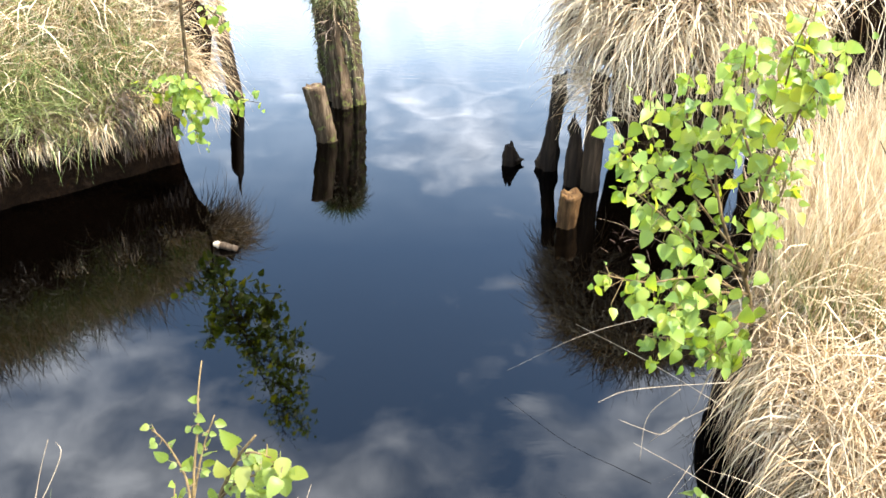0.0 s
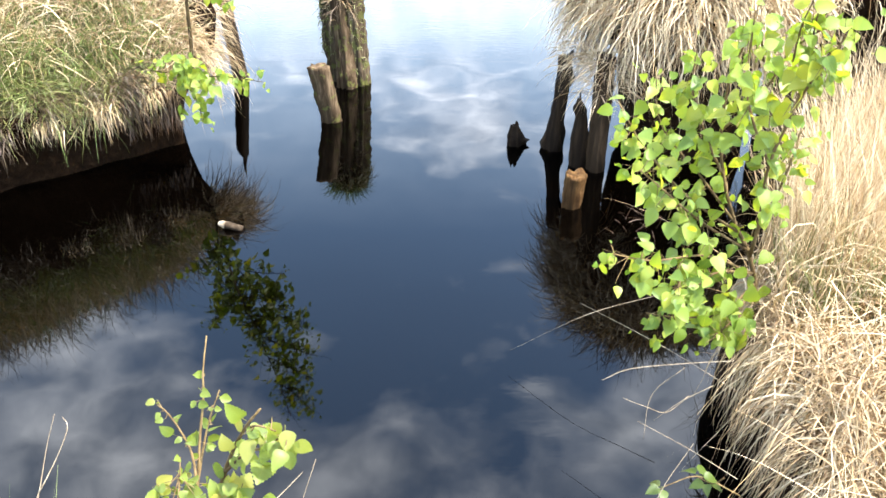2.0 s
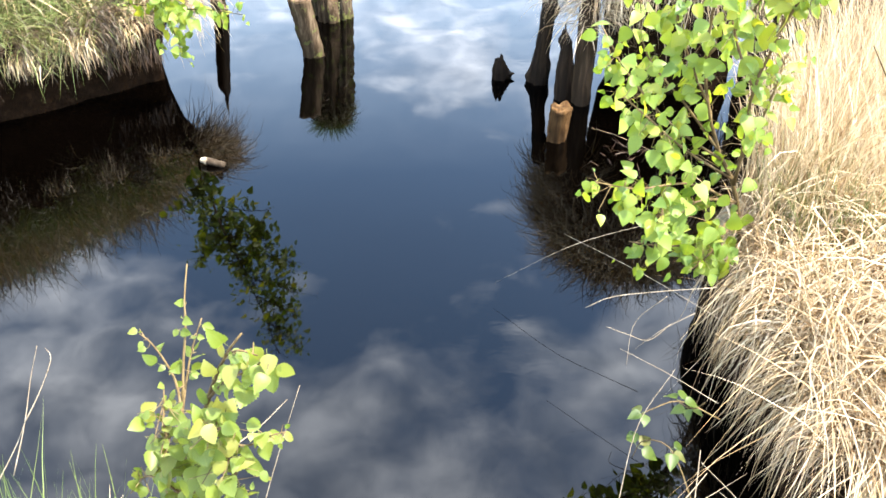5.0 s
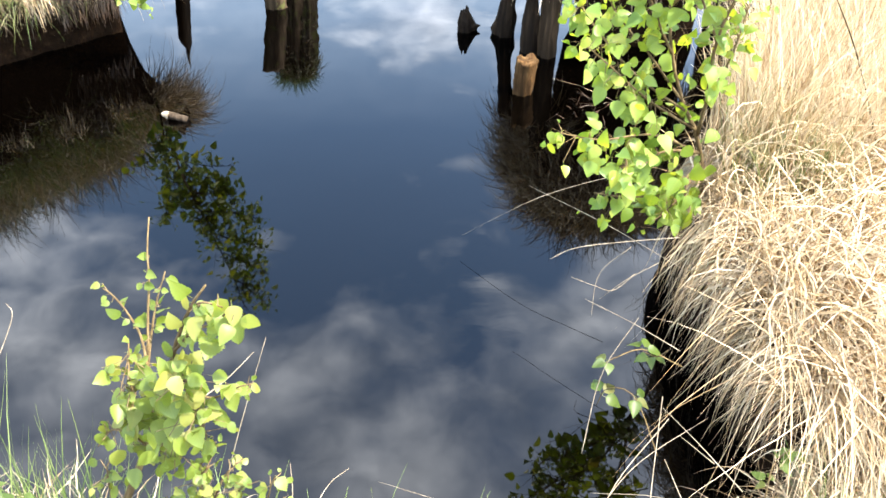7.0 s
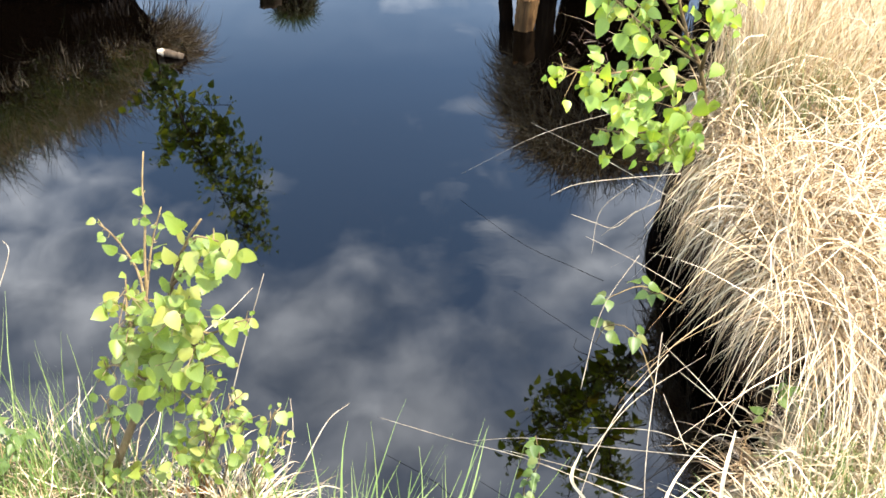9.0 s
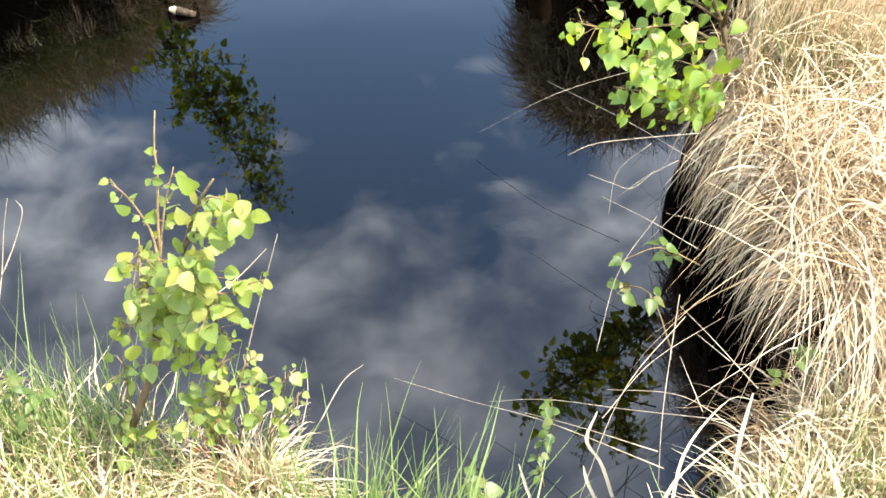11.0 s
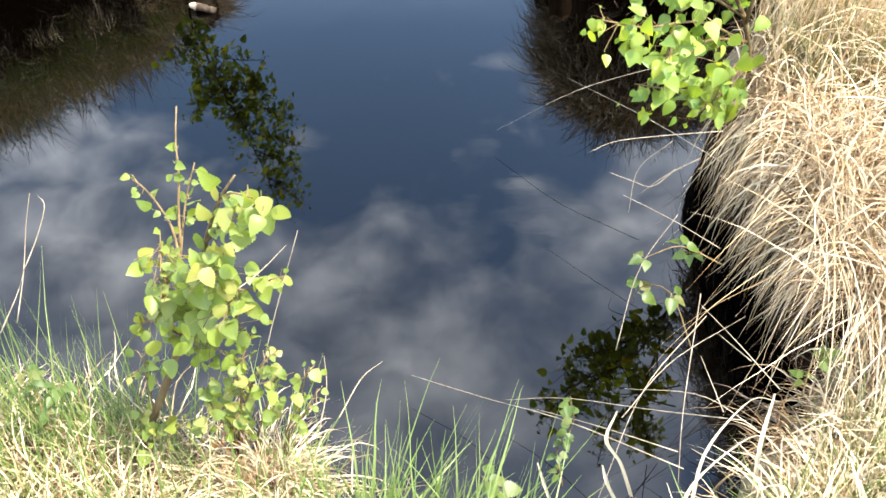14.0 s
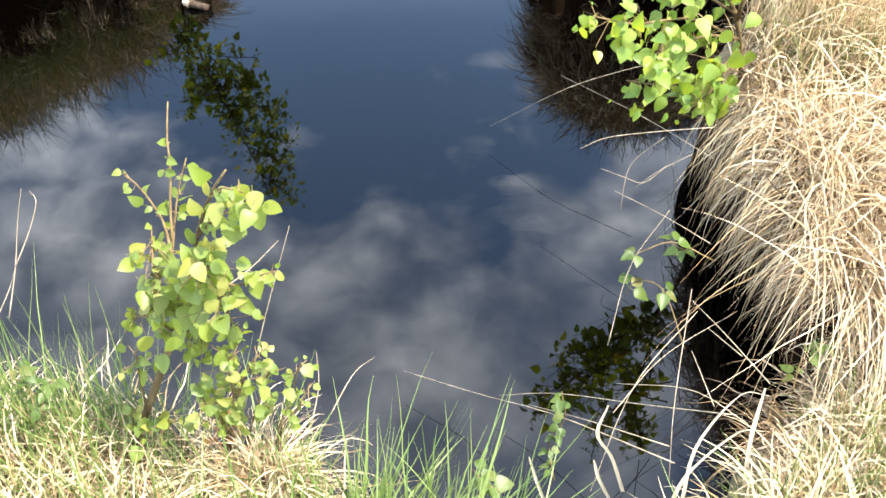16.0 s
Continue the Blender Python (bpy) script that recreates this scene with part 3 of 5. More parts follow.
sward("green_shoots", rng, 1550, (-1.2, -0.3, 0.45, 0.92), NEAR_IN, near_height, (0.0, 0.15, 1.0), 0.22, (0.1, 0.26), (0.0018, 0.0036), (0.02, 0.12), 0.05,
      GRASS, "fresh green grass among straw on the near bank", "grass", 6)
sward("tall_shoots", rng, 260, (-1.0, -0.45, 0.78, 0.93), NEAR_IN, near_height, (0.0, 0.1, 1.0), 0.16, (0.18, 0.36), (0.0014, 0.003), (0.01, 0.07), 0.03,
      GRASS, "thin upright green shoots at the bank's edge", "grass", 6)
sward("corner_shoots", rng, 800, (0.3, 1.0, 0.48, 0.84), back_from_rim, near_height, (-0.05, 0.1, 1.0), 0.28, (0.1, 0.24), (0.002, 0.0042), (0.03, 0.14), 0.05,
      GRASS, "green shoots through the straw in the corner", "grass", 6)
sward("green_blades", rng, 320, (-0.3, 0.12, 0.52, 0.76), NEAR_IN, near_height, (0.12, 0.22, 1.0), 0.3, (0.14, 0.28), (0.003, 0.006), (0.03, 0.14), 0.05,
      GRASS, "broad green blades at the water's edge", "grass", 6)
sward("straw_mat", rng, 1800, (-1.0, -0.1, 0.5, 0.95), NEAR_IN, near_height, (0.1, 0.05, 0.35), 0.6, (0.1, 0.22), (0.0024, 0.0046), (0.1, 0.4), 0.2,
      STRAW, "tangled bleached grass round the small birch", "grass", 6)
sward("pale_tuft", rng, 560, (-0.33, -0.215, 0.69, 0.765), NEAR_IN, near_height, (0.1, -0.05, 1.0), 0.26, (0.12, 0.23), (0.002, 0.004), (0.14, 0.5), 0.09,
      STRAW, "tuft of fine bleached blades curling over", "grass", 11)
sward("curled_tuft", rng, 60, (-0.3, -0.22, 0.71, 0.765), NEAR_IN, near_height, (0.15, -0.05, 1.0), 0.2, (0.16, 0.26), (0.003, 0.005), (0.2, 0.45), 0.05,
      PALE, "broad bleached blades arching over the near bank", "grass", 12)
sward("edge_blades", rng, 130, (-0.12, 0.14, 0.5, 0.7), NEAR_IN, near_height, (0.1, 0.3, 1.0), 0.3, (0.2, 0.34), (0.003, 0.006), (0.03, 0.16), 0.05,
      GRASS, "long green blades leaning over the water", "grass", 7)


def clumps(name, rng, count, per, box, keep, height, way, spread, length, width, droop, wander, mat, label, radius=0.035, steps=7):
    """Grass in separate tufts, each with its own lean and size, fanning out from its root."""
    xy = scatter(rng, count, box, keep)
    size = rng.uniform(0.6, 1.25, count)
    lean = rng.normal(scale=0.35, size=(count, 3))
    k = np.repeat(np.arange(count), per)
    off = rng.normal(size=(len(k), 2))
    at = xy[k] + off * radius * size[k][:, None]
    roots = np.array([(x, y, height(x, y) - 0.015) for x, y in at])
    fan = np.column_stack([off * 0.35, np.zeros(len(k))])
    ways = np.array(way, float) + lean[k] + fan + rng.normal(scale=spread, size=(len(k), 3))
    v, f = blades(roots, ways, rng.uniform(length[0], length[1], len(k)) * size[k], rng.uniform(width[0], width[1], len(k)), rng.uniform(droop[0], droop[1], len(k)), wander, rng, steps)
    return tagged(grass_object(name, v, f, mat), label, "grass", kind="stuff")


# left bank
sward("bank_straw", rng, 2600, (-2.9, -0.9, 2.4, 4.3), lambda x, y: behind_brow(x, y) & ~on_crest(x, y), left_height, (0.1, -0.05, 0.8), 0.55, (0.12, 0.3), (0.0024, 0.0048), (0.1, 0.4), 0.14,
      STRAW, "dry grass covering the cut bank", "grass", 6)
sward("bank_pale", rng, 1300, (-2.6, -1.0, 2.5, 4.2), lambda x, y: behind_brow(x, y) & ~on_crest(x, y), left_height, (0.15, -0.2, 0.55), 0.55, (0.16, 0.34), (0.0026, 0.0052), (0.1, 0.45), 0.16,
      PALE, "pale bleached blades over the cut bank", "grass", 7)
def brow(x, y):
    """The rounded front of the cut bank."""
    return LEFT_IN(x, y) & ~behind_brow(x, y)


# brow tufts coloured dark to put shade on the bank's front
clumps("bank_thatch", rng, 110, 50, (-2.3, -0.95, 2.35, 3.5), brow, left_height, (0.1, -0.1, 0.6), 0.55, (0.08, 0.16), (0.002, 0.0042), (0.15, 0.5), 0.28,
       SHADE_GRASS, "matted tufts on the brow of the cut bank, coloured dark for shade")
clumps("bank_tufts", rng, 10, 45, (-2.2, -0.98, 2.4, 3.4), brow, left_height, (0.05, -0.1, 0.8), 0.45, (0.08, 0.19), (0.0022, 0.0046), (0.15, 0.5), 0.24,
       STRAW, "bleached tufts tumbling over the brow of the cut bank")
clumps("bank_green", rng, 110, 60, (-2.1, -1.0, 2.45, 3.5), lambda x, y: LEFT_IN(x, y) & (x < -1.18) & (-0.61 * (x + 1.02) + 0.79 * (y - 3.09) < 0.13 + 0.08 * np.sin(x * 23)), left_height, (0.05, -0.1, 1.0), 0.38, (0.12, 0.26), (0.002, 0.0036), (0.1, 0.5), 0.18,
       OLIVE, "olive green tufts among straw on the cut bank", 0.045)
clumps("bank_hollow", rng, 26, 50, (-1.35, -0.95, 2.85, 3.6), LEFT_IN, left_height, (0.1, -0.1, 0.8), 0.4, (0.1, 0.22), (0.002, 0.004), (0.2, 0.6), 0.16,
       STRAW, "bleached tufts on the end of the cut bank")
# tuft colour stands in for the shaded hollow under the birch spray
clumps("bank_shade", rng, 36, 50, (-1.4, -0.95, 2.8, 3.4), LEFT_IN, left_height, (0.1, -0.1, 0.7), 0.5, (0.08, 0.2), (0.002, 0.004), (0.2, 0.6), 0.2,
       SHADED_THATCH, "dark brown tufts standing in for the shaded hollow at the bank end")
clumps("bank_fresh", rng, 44, 60, (-1.8, -1.02, 2.5, 3.2), LEFT_IN, left_height, (0.05, -0.2, 0.9), 0.25, (0.12, 0.26), (0.002, 0.004), (0.1, 0.35), 0.06,
       GRASS, "tufts of fresh green grass on the cut bank")
sward("heath_patches", rng, 6000, (-7.0, 7.0, -6.0, 3.6), lambda x, y: NEAR_IN(x, y) & heath_cover(x, y) & (np.sin(x * 1.9 + np.sin(y * 1.3)) + np.sin(y * 2.3 + x) > 0.1), near_height, (0.0, 0.0, 0.9), 0.45, (0.16, 0.34), (0.006, 0.012), (0.08, 0.4), 0.14,
      OLIVE, "olive grass patches on the heath behind the near bank", "grass", 5)
sward("heath_grass", rng, 14000, (-7.0, 7.0, -6.0, 3.6), lambda x, y: NEAR_IN(x, y) & heath_cover(x, y), near_height, (0.0, 0.0, 0.9), 0.5, (0.16, 0.36), (0.006, 0.012), (0.08, 0.4), 0.14,
      STRAW, "bleached heath grass behind the near bank", "grass", 5)
# crest and far grass coloured dark so that their reflection looks shaded
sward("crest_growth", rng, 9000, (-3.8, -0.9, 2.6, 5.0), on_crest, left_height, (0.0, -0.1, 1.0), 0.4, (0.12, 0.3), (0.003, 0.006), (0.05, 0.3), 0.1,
      SHADE_GRASS, "grass along the crest of the cut bank, coloured dark as if shaded", "grass", 6)
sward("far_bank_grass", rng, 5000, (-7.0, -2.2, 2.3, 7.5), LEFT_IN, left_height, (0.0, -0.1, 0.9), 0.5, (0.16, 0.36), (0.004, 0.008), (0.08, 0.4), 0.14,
      SHADE_GRASS, "grass running back along the cut bank, coloured dark as if shaded", "grass", 5)
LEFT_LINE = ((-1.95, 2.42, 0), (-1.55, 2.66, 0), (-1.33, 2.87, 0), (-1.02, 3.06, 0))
# hanging fringe carries its shade in the colour
edge_fringe("bank_fringe", rng, 550, LEFT_LINE, (0.45, -0.75, 0), left_height, (0.06, 0.17), (0.002, 0.0038), (0.4, 0.9), SHADE_GRASS, "dead grass hanging over the cut bank, its shade in the colour", back=0.15, up=0.1, patchy=2.2)
edge_fringe("bank_fringe_straw", rng, 80, LEFT_LINE, (0.45, -0.75, 0), left_height, (0.06, 0.18), (0.0022, 0.0045), (0.4, 0.9), STRAW, "bleached grass drooping over the cut bank", back=0.12, up=0.2, patchy=2.6)
edge_fringe("bank_end_straw", rng, 1300, ((-1.05, 3.06, 0), (-0.95, 3.25, 0), (-0.94, 3.5, 0)), (0.9, -0.2, 0), left_height, (0.14, 0.3), (0.002, 0.004), (0.35, 0.7), STRAW,
            "bleached grass drooping off the end of the cut bank", back=0.12)
edge_fringe("bank_end_fringe", rng, 700, ((-1.05, 3.06, 0), (-0.95, 3.25, 0), (-0.96, 3.5, 0), (-1.1, 3.75, 0)), (0.9, -0.2, 0), left_height, (0.12, 0.24), (0.002, 0.0038), (0.3, 0.6), SHADED_THATCH,
            "dry grass overhanging the end of the cut bank", back=0.15)


def face_grass(name, line, out, low, high, count, per, length, mat, label):
    """Tufts rooted on the upper face of a cut bank, standing out and hanging."""
    p = smooth_line(line, 200)
    o = np.array(out, float)
    at = p[rng.integers(0, 200, count)]
    k = np.repeat(np.arange(count), per)
    roots = at[k] + rng.normal(scale=0.022, size=(len(k), 3)) + o * 0.07
    roots[:, 2] = rng.uniform(low, high, count)[k] + rng.normal(scale=0.02, size=len(k))
    lean = rng.normal(scale=0.3, size=(count, 3))
    ways = o + lean[k] + np.array((0, 0, 0.15)) + rng.normal(scale=0.45, size=(len(k), 3))
    v, f = blades(roots, ways, rng.uniform(length[0], length[1], len(k)), rng.uniform(0.002, 0.004, len(k)), rng.uniform(0.3, 0.9, len(k)), 0.2, rng, 6)
    return tagged(grass_object(name, v, f, mat), label, "grass", kind="stuff")


FACE_LINE = ((-2.1, 2.3, 0), (-1.9, 2.4, 0), (-1.54, 2.65, 0), (-1.33, 2.86, 0), (-1.12, 2.98, 0))
# tufts on the face darkened in colour, as under an overhang
face_grass("face_thatch", FACE_LINE, (0.5, -0.8, 0), 0.22, 0.32, 60, 45, (0.05, 0.11), SHADE_GRASS, "tufts hanging on the cut face of the bank, darkened for shade")
face_grass("face_olive", FACE_LINE, (0.5, -0.8, 0), 0.24, 0.34, 8, 40, (0.05, 0.11), OLIVE, "olive tufts hanging on the cut face of the bank")
face_grass("face_straw", FACE_LINE, (0.5, -0.8, 0), 0.23, 0.3, 2, 40, (0.06, 0.13), STRAW, "bleached tufts hanging on the cut face of the bank")


def tassel(x, y, z, length, n, mat, label):
    """A matted tuft that slumps off the brow and hangs down the cut face."""
    roots = np.array((x, y, z)) + rng.normal(scale=(0.028, 0.018, 0.012), size=(n, 3))
    ways = np.array((0.25, -0.55, 0.1)) + rng.normal(scale=0.35, size=(n, 3))
    v, f = blades(roots, ways, rng.uniform(0.55, 1.1, n) * length, rng.uniform(0.002, 0.0038, n), rng.uniform(0.6, 1.3, n), 0.16, rng, 8)
    return tagged(grass_object("grass_tassel", v, f, mat), label, "grass", kind="stuff")


for k, (x, y, z, length) in enumerate(((-1.23, 2.83, 0.26, 0.14), (-1.21, 2.84, 0.27, 0.12), (-1.1, 2.94, 0.26, 0.1), (-1.045, 3.0, 0.26, 0.09), (-1.37, 2.7, 0.25, 0.08))):
    tassel(x, y, z, length, 120, SHADED_THATCH if k % 2 else STRAW, "matted dead grass slumping down the cut bank")


def root_curtain(line, low, high, n, label):
    """Short red-brown roots hanging down a cut face."""
    p = smooth_line(line, 60)
    i = rng.integers(0, 60, n)
    roots = p[i] + rng.normal(scale=0.008, size=(n, 3))
    roots[:, 2] = rng.uniform(low, high, n)
    ways = np.column_stack([rng.normal(0.12, 0.12, n), rng.normal(-0.12, 0.12, n), np.full(n, -1.0)])
    v, f = blades(roots, ways, rng.uniform(0.03, 0.08, n), rng.uniform(0.002, 0.004, n), 0.0, 0.08, rng, 4)
    return tagged(grass_object("root_curtain", v, f, ROOTS), label, "roots", kind="stuff")


ROOTS = blade_material("red_roots", ((0.021, 0.0098, 0.0049), (0.042, 0.0196, 0.0098), (0.07, 0.035, 0.0175), (0.028, 0.014, 0.007)), (1.0, 0.85, 0.6), 0.1)
root_curtain(((-1.17, 2.9, 0), (-1.08, 2.97, 0), (-1.02, 3.03, 0), (-1.03, 3.1, 0)), 0.12, 0.25, 500, "red-brown roots hanging down the cut peat face")

# ---------------------------------------------------------------- posts
def post(name, base, top, radius, mat, label, seed, jag=0.3, sides=16, n=18, shape=((0, 1, 0), (1, 1, 0)), category="post", knots=(), rough=0.1):
    """A weathered stake standing in the bed: ridged, cracked sides and a broken top.
    shape: rows of height share, girth and sideways bend; knots: height share, angle, size."""
    rng = np.random.default_rng(seed)
    base, top = Vector(base), Vector(top)
    axis = top - base
    foot = base - axis.normalized() * 0.4
    ob = thing(name, (base.x, base.y, 0))
    bm = bmesh.new()
    ridges = 1 + rough * rng.normal(size=sides)
    ridges[rng.integers(sides)] -= 0.25
    ridges[rng.integers(sides)] -= 0.2
    hs, gs, bs = zip(*shape)
    line = [foot.lerp(base, k / 3) for k in range(3)] + [base.lerp(top, k / (n - 1)) for k in range(n)]
    total = len(line)
    rings = []
    for i, c in enumerate(line):
        f = max(0.0, (i - 3) / (n - 1))
        r = radius * np.interp(f, hs, gs)
        c = c + Vector((np.interp(f, hs, bs), 0, 0))
        ring = []
        for k in range(sides):
            a = 2 * math.pi * k / sides
            rr = r * ridges[k] * (1 + rough * noise.noise(Vector((math.cos(a) * 2 + seed, math.sin(a) * 2, i * 0.4))) + rough * noise.noise(Vector((math.cos(a) * 5, math.sin(a) * 5 + seed, i * 0.8))))
            for kf, ka, ks in knots:
                rr += radius * ks * math.exp(-((f - kf) / 0.07) ** 2 - (math.remainder(a - ka, 2 * math.pi) / 0.5) ** 2)
            z = 0.0
            if i >= total - 3:
                z = jag * radius * noise.noise(Vector((math.cos(a) * 1.7 + seed * 3, math.sin(a) * 1.7, seed))) * (0.35, 0.9, 1.7)[i - total + 3]
            ring.append(bm.verts.new(c + Vector((math.cos(a) * rr, math.sin(a) * rr, z)) - ob.location))
        rings.append(ring)
    mid = sum((v.co for v in rings[-1]), Vector()) / sides
    for share, sink in ((0.85, 0.0), (0.5, 0.12)):
        rings.append([bm.verts.new(mid + (v.co - mid) * share - Vector((0, 0, sink * radius))) for v in rings[total - 1]])
    for a, b in zip(rings, rings[1:]):
        for k in range(sides):
            j = (k + 1) % sides
            bm.faces.new((a[k], a[j], b[j], b[k]))
    bm.faces.new(rings[-1])
    part("shaft", bm, mat, ob)
    return tagged(ob, label, category)


post("leaning_post", (-0.475, 3.29, 0), (-0.508, 3.25, 0.25), 0.035, WOOD_GREY, "pale leaning stake with a sawn top in the water", 3, 0.25)
post("mossy_post", (-0.495, 3.75, 0), (-0.52, 3.76, 0.5), 0.045, WOOD_OLD, "thick rotten mossy stake crowned with grass", 5, 0.9, sides=28, n=30, rough=0.18)
post("split_post", (-0.45, 3.66, 0), (-0.475, 3.69, 0.48), 0.036, WOOD_GREY, "split grey stake between two mossy ones", 16, 1.5, sides=28, n=30, rough=0.16, shape=((0, 1.2, 0), (0.2, 1.1, 0.005), (0.5, 0.95, 0), (1, 0.8, -0.005)), knots=((0.13, 4.6, 0.3), (0.5, 5.3, 0.25)))
post("mossy_post", (-0.395, 3.69, 0), (-0.42, 3.7, 0.47), 0.036, WOOD_OLD, "mossy stake leaning on its grassy neighbours", 6, 0.9, sides=28, n=30, rough=0.18)
post("bank_pole", (-0.93, 3.72, 0), (-0.985, 3.755, 0.46), 0.034, WOOD_DARK, "dark pointed pole at the end of the cut bank", 8, 1.8, shape=((0, 1, 0), (0.8, 0.85, 0), (0.87, 0.3, 0.012), (1, 0.15, 0.006)))
post("knotted_post", (0.402, 3.06, 0), (0.428, 3.07, 0.37), 0.034, WOOD_DARK, "black knotted stake under the grass tussock", 9, 0.8, shape=((0, 1.25, 0), (0.12, 1.15, 0), (0.3, 0.85, 0), (0.6, 0.8, 0.004), (1, 0.85, 0)), knots=((0.06, 3.2, 0.35), (0.16, 0.2, 0.3), (0.74, 0.1, 0.5)))
post("pointed_post", (0.487, 2.91, 0), (0.476, 2.91, 0.25), 0.036, WOOD_DARK, "dark stake rotted to a point", 10, 1.6, shape=((0, 1.05, 0), (0.45, 0.95, 0), (0.62, 0.75, 0), (0.88, 0.55, 0), (1, 0.2, -0.008)), knots=((0.45, 0.3, 0.3), (0.92, 3.3, 0.5)))
post("tussock_post", (0.54, 2.88, 0), (0.548, 2.92, 0.42), 0.034, WOOD_BROWN, "brown stake carrying the grass tussock", 11, 0.4)
post("sawn_stump", (0.423, 2.61, 0), (0.43, 2.61, 0.12), 0.035, WOOD_PALE, "short sawn stump in the water", 12, 0.25, sides=26, n=12, rough=0.12, shape=((0, 0.97, 0), (1, 1.03, 0)))
post("rotten_stump", (0.262, 3.09, 0), (0.25, 3.08, 0.085), 0.036, WOOD_DARK, "small black rotten stump at the surface", 13, 0.9, shape=((0, 1, 0), (0.4, 0.85, 0), (1, 0.35, 0)), knots=((0.2, 0.0, 0.5),))
post("back_post", (1.32, 3.25, 0), (1.33, 3.27, 0.62), 0.08, WOOD_DARK, "dark stake under a grass tussock", 14, 0.5)
post("back_post", (1.55, 3.3, 0), (1.56, 3.3, 0.62), 0.09, WOOD_DARK, "dark stake under a grass tussock", 15, 0.5)


def tussock(name, at, size, n, length, mat, label, rng, droop=(0.22, 0.5), width=(0.002, 0.004), extra=None):
    """A round grass tussock: a matted core and blades that arch out and hang down."""
    ob = thing(name, at)
    bm = bmesh.new()
    bmesh.ops.create_icosphere(bm, subdivisions=3, radius=1.0)
    for v in bm.verts:
        k = 1 + 0.15 * noise.noise(v.co * 2.3)
        v.co = Vector((v.co.x * size[0], v.co.y * size[1], v.co.z * size[2])) * 0.8 * k
    part("core", bm, PEAT, ob)
    if at[2] > 0.55:
        bm = bmesh.new()
        tube(bm, [(0.05, 0.05, -at[2] - 0.3), (0.04, 0.03, -at[2] * 0.5), (0, 0, -0.05)], size[0] * 0.45, size[0] * 0.75, 18, 10, 0.16, 3)
        part("root_mass", bm, PEAT, ob, "dark root mass reaching down to the water")
    u = rng.normal(size=(n, 3))
    u[:, 2] = np.abs(u[:, 2]) * 1.1 - 0.35
    u /= np.linalg.norm(u, axis=1)[:, None]
    roots = u * np.array(size) * 0.78
    ways = u + np.array((0, 0, 0.15)) + rng.normal(scale=0.7, size=(n, 3))
    v, f = blades(roots, ways, rng.uniform(length[0], length[1], n), rng.uniform(width[0], width[1], n), rng.uniform(droop[0], droop[1], n), 0.17, rng, 8)
    rooted = v.reshape(n, -1, 3)[:, 0, 2]
    # upper blades take a darker colour so that the mirrored crown looks shaded
    high = (rooted > 0.14) & (at[2] > 0.55)
    light = (np.arange(n) % 2 == 0) & (at[2] > 0.55) & (mat is STRAW)
    for name, m, pick in (("grass", mat, ~high & ~light), ("pale_grass", PALE, ~high & light), ("old_grass", SHADED_THATCH, high)):
        if pick.any():
            size_of = v.shape[0] // n
            w = v.reshape(n, size_of, 3)[pick].reshape(-1, 3)
            g = (np.arange(pick.sum())[:, None] * size_of + f.reshape(n, -1)[0][None]).reshape(-1, 4)
            tagged(grass_object(name, w, g, m, ob), kind="stuff")
    if at[2] > 0.55:
        k = n // 16
        u = rng.normal(size=(k, 3))
        u[:, 2] = rng.uniform(-0.45, 0.25, k) * np.linalg.norm(u[:, :2], axis=1)
        u /= np.linalg.norm(u, axis=1)[:, None]
        v, f = blades(u * np.array(size) * 0.85, u * 0.5 + np.array((0, 0, -0.1)) + rng.normal(scale=0.25, size=(k, 3)), rng.uniform(0.1, 0.24, k), rng.uniform(width[0], width[1], k),
                      rng.uniform(0.3, 0.9, k), 0.12, rng, 7)
        # hem in the darkest colour, standing in for the shaded underside
        tagged(grass_object("hanging_grass", v, f, SHADE_GRASS, ob), kind="stuff")
    if extra:
        m2, n2, l2 = extra
        u = rng.normal(size=(n2, 3))
        u[:, 2] = np.abs(u[:, 2]) + 0.4
        u /= np.linalg.norm(u, axis=1)[:, None]
        v, f = blades(u * np.array(size) * 0.8, u + np.array((0, 0, 0.5)), rng.uniform(l2[0], l2[1], n2), 0.003, rng.uniform(0.1, 0.3, n2), 0.08, rng, 6)
        tagged(grass_object("green_grass", v, f, m2, ob), kind="stuff")
    return tagged(ob, label, "grass tussock")


tussock("grass_tussock", (0.865, 3.12, 0.585), (0.415, 0.34, 0.345), 8000, (0.14, 0.34), STRAW, "huge shaggy straw-coloured tussock on old stakes", rng, droop=(0.25, 0.75), width=(0.003, 0.006), extra=(OLIVE, 900, (0.1, 0.25)))
tussock("grass_tussock", (1.6, 3.3, 0.7), (0.34, 0.3, 0.24), 1000, (0.25, 0.6), STRAW, "shaggy brown tussock over dark stakes", rng)
tussock("post_turf", (-0.475, 3.72, 0.48), (0.09, 0.075, 0.06), 1300, (0.03, 0.1), OLIVE, "tuft of green grass on the rotten stakes", rng, droop=(0.3, 1.0), extra=(GRASS, 420, (0.05, 0.11)))


